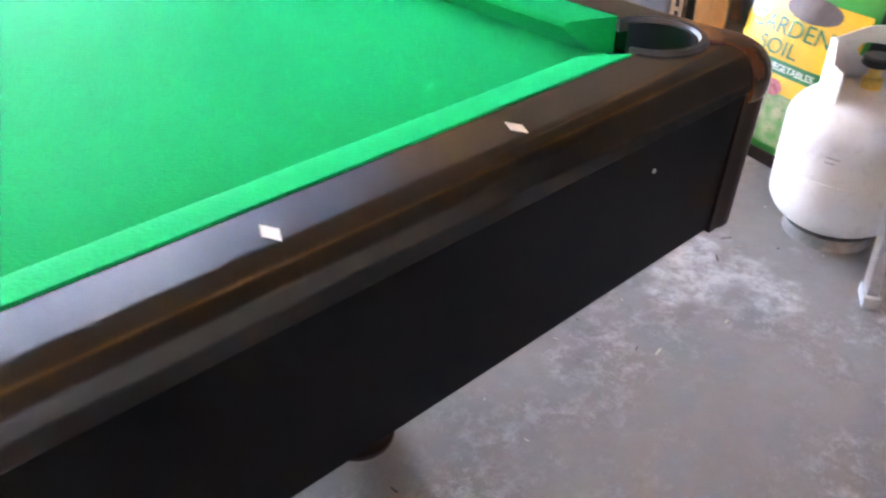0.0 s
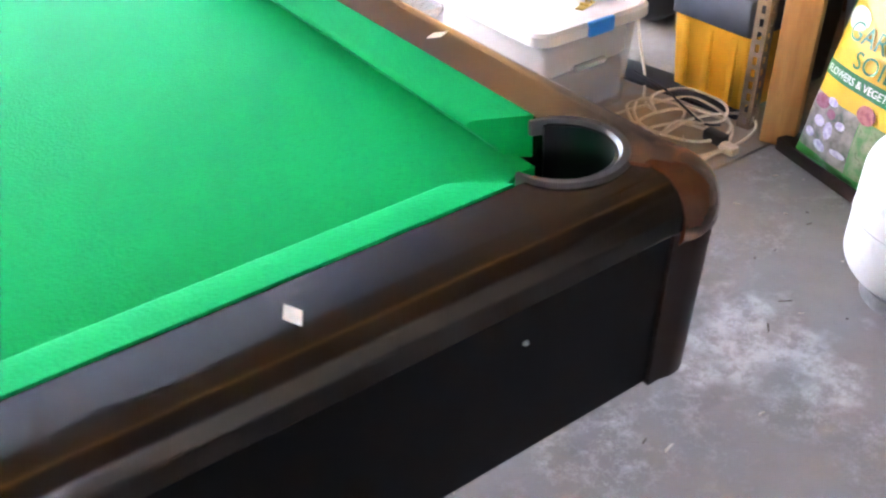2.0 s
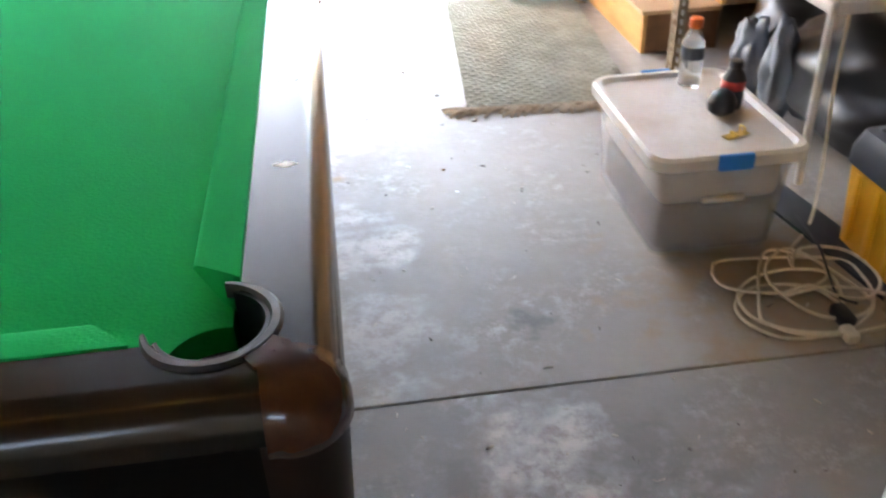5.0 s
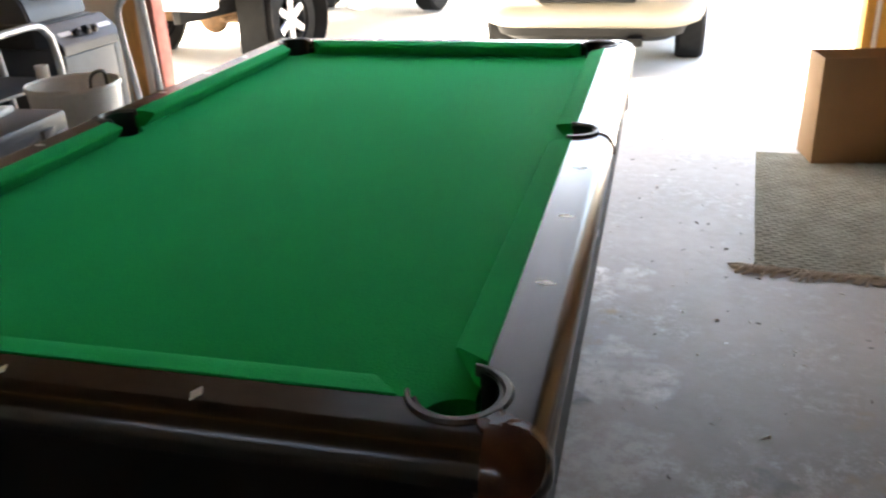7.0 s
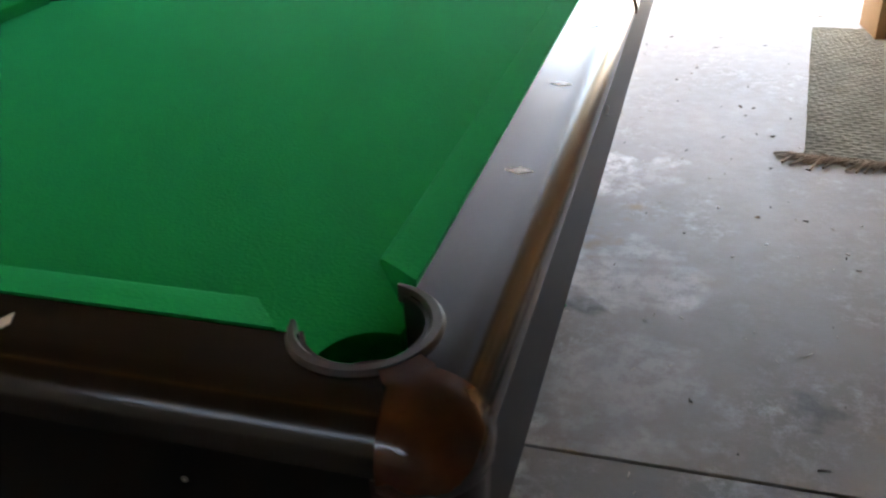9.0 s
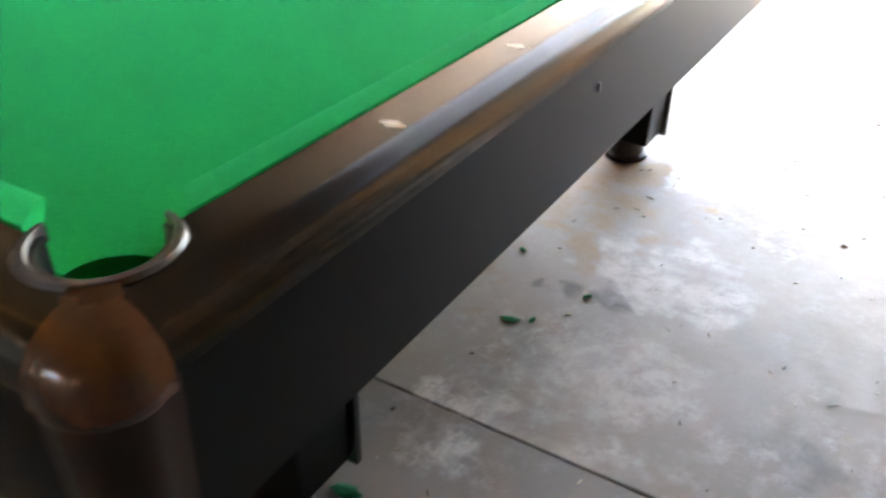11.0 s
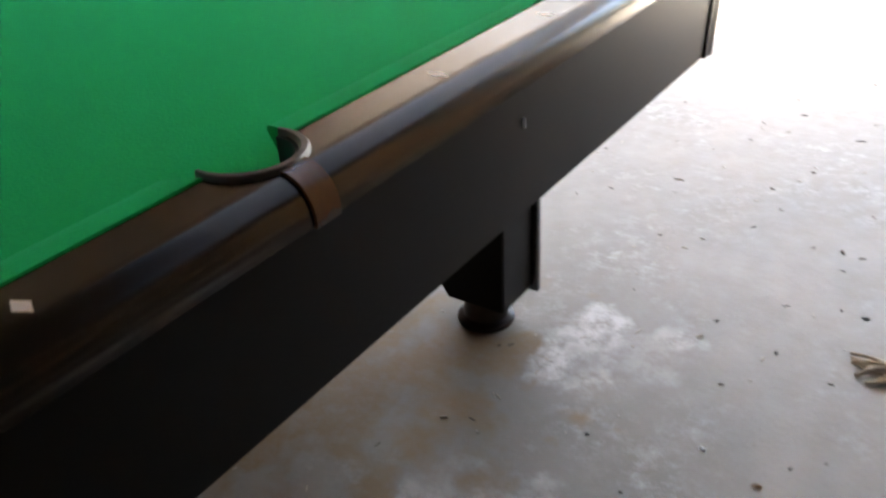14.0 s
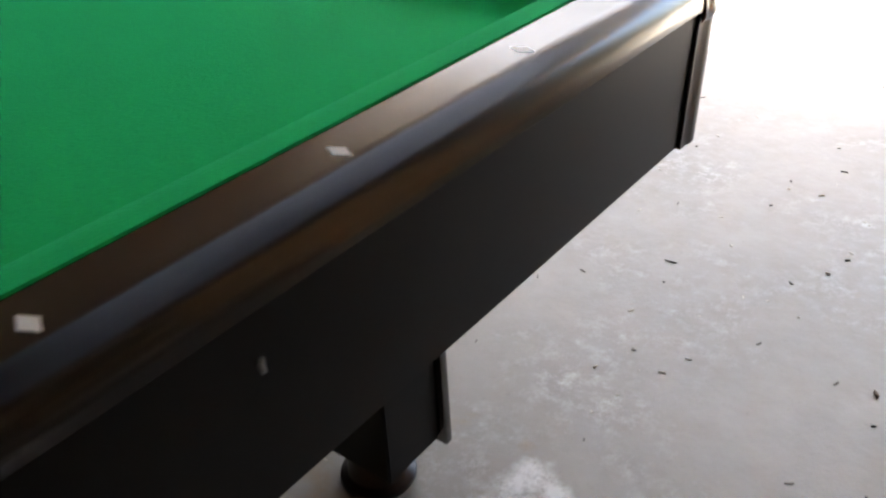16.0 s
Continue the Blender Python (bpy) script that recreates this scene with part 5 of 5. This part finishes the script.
part("plate_bar", boxed((-0.15, -0.098, 0.655), (0.15, -0.086, 0.73), 0.002), M_WHITE_PAINT, suv, "blank pale plate")
for s in (1, -1):
    part("fog_lamp", lathe([(0.05, -0.03), (0.055, 0.02)], 20, at=(s * 0.55, 0.03, 0.66), axis="y"), M_TRIMBLK, suv, "dark fog lamp recess")
    part("headlight", boxed((s * 0.58 - 0.14, 0.0, 0.80), (s * 0.58 + 0.14, 0.12, 0.93), 0.03, 3), M_GLASS, suv, "dark headlight")
    wheel(suv, s * 0.79, 1.02, 0.36, 0.23, s)
    wheel(suv, s * 0.76, 3.55, 0.36, 0.22, s)

truck = thing("parked_pickup", (-3.25, 5.40, -0.10), "white pickup truck parked beside the car, tailgate towards the garage", "pickup truck", rz=-10)
part("bed", car_shell([(-1.10, 0.90, 0.72, 0.98, 1.25, 0.92), (-1.0, 0.94, 0.70, 0.98, 1.27, 0.94), (1.2, 0.94, 0.68, 0.98, 1.27, 0.94)]), M_CARWHITE, truck, "white cargo bed", smooth=40)
part("cab", car_shell([(1.24, 0.94, 0.52, 1.10, 1.78, 0.70), (1.5, 0.94, 0.50, 1.10, 1.82, 0.72), (2.7, 0.94, 0.50, 1.10, 1.80, 0.70), (3.3, 0.94, 0.50, 1.05, 1.18, 0.80), (4.2, 0.90, 0.50, 1.00, 1.08, 0.80)]), M_CARWHITE, truck, "white cab", smooth=40)
part("rear_bumper", boxed((-0.92, -1.24, 0.60), (0.92, -1.06, 0.73), 0.03, 3), M_RIM, truck, "bright rear bumper")
part("tailgate", boxed((-0.78, -1.125, 0.68), (0.78, -1.095, 1.22), 0.015), M_CARWHITE, truck)
for s in (1, -1):
    part("tail_light", boxed((s * 0.86 - 0.06, -1.125, 0.85), (s * 0.86 + 0.06, -1.07, 1.2), 0.012), M_RED, truck, "red tail light")
    wheel(truck, s * 0.76, 0.0, 0.37, 0.25, s)
    wheel(truck, s * 0.76, 3.25, 0.37, 0.25, s)
    part("wheel_arch", lathe([(0.44, -0.14), (0.46, -0.14), (0.46, 0.14), (0.44, 0.14)], 36, at=(s * 0.82, 0.0, 0.42), axis="x", closed=True), M_TRIMBLK, truck)
    part("mud_flap", boxed((s * 0.78 - 0.14, -0.50, 0.14), (s * 0.78 + 0.14, -0.485, 0.66), 0.004), M_TRIMBLK, truck, "dark rubber mud flap")
    part("side_step", tube([(s * 1.0, 0.75, 0.42), (s * 1.02, 0.95, 0.36), (s * 1.02, 2.35, 0.36), (s * 1.0, 2.6, 0.42)], 0.045, 12), M_WHITE_PAINT, truck, "pale side step bar")
part("rear_axle", tube([(-0.66, 0, 0.37), (0.66, 0, 0.37)], 0.05, 12), M_UNDER, truck, "rusty brown rear axle")
bm = bmesh.new()
bmesh.ops.create_uvsphere(bm, u_segments=20, v_segments=14, radius=0.15)
bmesh.ops.transform(bm, matrix=pose(0, 0, 0.37) @ Matrix.Diagonal((1, 0.8, 1, 1)), verts=bm.verts)
part("differential", bm, M_UNDER, truck, "rusty brown differential")
for s in (1, -1):
    part("frame_rail", boxed((s * 0.42 - 0.04, -1.0, 0.46), (s * 0.42 + 0.04, 3.6, 0.58), 0.01), M_TRIMBLK, truck)
    part("spring", boxed((s * 0.52 - 0.03, -0.55, 0.42), (s * 0.52 + 0.03, 0.55, 0.455), 0.01), M_UNDER, truck)
part("muffler", lathe([(0.08, -0.3), (0.1, -0.27), (0.1, 0.27), (0.08, 0.3)], 20, at=(0.25, 0.95, 0.42), axis="y"), M_UNDER, truck)

# ---- unseen house, added to darken the sky mirrored in the polished rails ----
M_SIDING = material("grey_siding", (0.10, 0.115, 0.14), 0.8, vary=0.1, scale=1.5, bump=0.1)
M_ROOF = material("grey_shingle_roof", (0.055, 0.055, 0.06), 0.9, vary=0.3, scale=3.0, bump=0.3, bump_scale=20.0)
house = thing("house", (-15.0, 14.0, -0.12), "unseen wide grey house with dark shingle roof, added to darken the mirrored sky", "house")
part("wall", boxed((-11.0, 0.0, 0.0), (11.0, 8.0, 4.6), 0.02), M_SIDING, house)
roof_line = [(-0.5, 4.5), (4.0, 7.6), (8.5, 4.5), (8.5, 4.62), (4.0, 7.76), (-0.5, 4.62)]
bm = bmesh.new()
a = [bm.verts.new((-11.5, y, z)) for y, z in roof_line]
b = [bm.verts.new((11.5, y, z)) for y, z in roof_line]
for k in range(6):
    bm.faces.new((a[k], a[(k + 1) % 6], b[(k + 1) % 6], b[k]))
bm.faces.new(a)
bm.faces.new(b)
part("roof", bm, M_ROOF, house, "dark grey shingle roof", smooth=0)
for x in (-11.0, 11.0):
    bm = bmesh.new()
    lo = [bm.verts.new((x - 0.06, y, z)) for y, z in ((0.0, 4.6), (8.0, 4.6), (4.0, 7.5))]
    hi = [bm.verts.new((x + 0.06, y, z)) for y, z in ((0.0, 4.6), (8.0, 4.6), (4.0, 7.5))]
    bm.faces.new(lo)
    bm.faces.new(hi)
    for k in range(3):
        bm.faces.new((lo[k], lo[(k + 1) % 3], hi[(k + 1) % 3], hi[k]))
    part("gable", bm, M_SIDING, house, smooth=0)
for x, z in ((-8.0, 1.0), (-4.0, 1.0), (5.0, 1.0), (8.5, 1.0)):
    w = part("window", boxed((x - 0.65, -0.05, z), (x + 0.65, 0.02, z + 1.25), 0.02), M_TRIM, house, "white framed window")
    part("pane", boxed((x - 0.56, -0.062, z + 0.09), (x + 0.56, -0.052, z + 1.16)), M_GLASS, w)
part("front_door", boxed((0.0, -0.05, 0.0), (1.0, 0.02, 2.05), 0.02), M_ENDGRAIN, house, "dark wooden front door")

# ---- scraps on the floor ----
M_SCRAP = material("green_felt_scrap", (0.012, 0.22, 0.10), 0.95, vary=0.3, scale=30.0, bump=0.4)
for (x, y, sx, sy, rz) in ((0.458, -0.113, 0.026, 0.008, 20), (0.57, 0.059, 0.014, 0.005, 40), (0.445, -0.706, 0.035, 0.016, 10), (0.35, 0.16, 0.012, 0.005, -20), (0.50, -0.09, 0.012, 0.006, 70)):
    bm = bmesh.new()
    bmesh.ops.create_icosphere(bm, subdivisions=3, radius=1)
    for v in bm.verts:
        v.co = Vector((v.co.x * 0.8 * sx * (1 + 0.7 * noise.noise(v.co * 2 + Vector((x * 40, y * 30, 0)))), v.co.y * 0.8 * sy * (1 + 0.9 * noise.noise(v.co * 2.3 + Vector((y * 50, 3, 0)))), max(0.0, (v.co.z + 0.6)) * 0.006))
    alone("felt_scrap", bm, M_SCRAP, "small scrap of green felt on the concrete", "felt scrap", (x, y, 0.0), rz, "felt scraps", smooth=60)

lumpy("dry_leaf", (1.04, 0.62, 0.0), (0.008, 0.005, 0.004), M_UNDER, "curled reddish dry leaf on the floor", "leaf", 31.0, 30, amount=0.5)
lumpy("paper_scrap", (0.93, 0.66, 0.0), (0.005, 0.006, 0.004), M_TRIM, "crumpled white scrap on the floor", "paper scrap", 21.0, amount=0.5)
lumpy("paper_scrap", (1.06, 0.47, 0.0), (0.005, 0.004, 0.002), M_TRIM, "flat white scrap on the floor", "paper scrap", 23.0, amount=0.4)
lumpy("dry_leaf", (1.0, 1.49, 0.0), (0.009, 0.004, 0.005), M_CONTENT, "curled grey dry leaf on the floor", "leaf", 33.0, -60, amount=0.5)
M_BITS_D = material("dark_leaf_bits", (0.12, 0.10, 0.08), 0.9, vary=0.4, scale=50.0)
M_BITS_L = material("pale_wood_bits", (0.55, 0.48, 0.38), 0.9, vary=0.3, scale=50.0)
rnd = random.Random(11)
for matb, n, name, lab in ((M_BITS_D, 130, "leaf_litter", "scattered dark bits of leaf and dirt on the floor"), (M_BITS_L, 190, "wood_crumbs", "scattered pale crumbs of wood on the floor")):
    bm = bmesh.new()
    for k in range(n):
        x, y = rnd.uniform(0.15, 1.9), rnd.uniform(-1.1, 3.0)
        ln, w, a = rnd.uniform(0.002, 0.009) * (1 if rnd.random() < 0.88 else 1.7), rnd.uniform(0.001, 0.0025), rnd.uniform(0, 6.28)
        d, e = Vector((math.cos(a), math.sin(a), 0)), Vector((-math.sin(a), math.cos(a), 0))
        c = Vector((x, y, 0.0005))
        lift = rnd.uniform(0.001, 0.003)
        q = [c - d * ln - e * w, c + d * ln - e * w * 0.4, c + d * ln * 0.8 + e * w, c - d * ln * 0.7 + e * w]
        lo = [bm.verts.new(p) for p in q]
        hi = [bm.verts.new(p + Vector((0, 0, lift)) + e * w * 0.3) for p in q]
        for i in range(4):
            bm.faces.new((lo[i], lo[(i + 1) % 4], hi[(i + 1) % 4], hi[i]))
        bm.faces.new(hi)
    tagged(part(name, bm, matb, None, "", 0), lab, "litter", kind="stuff")
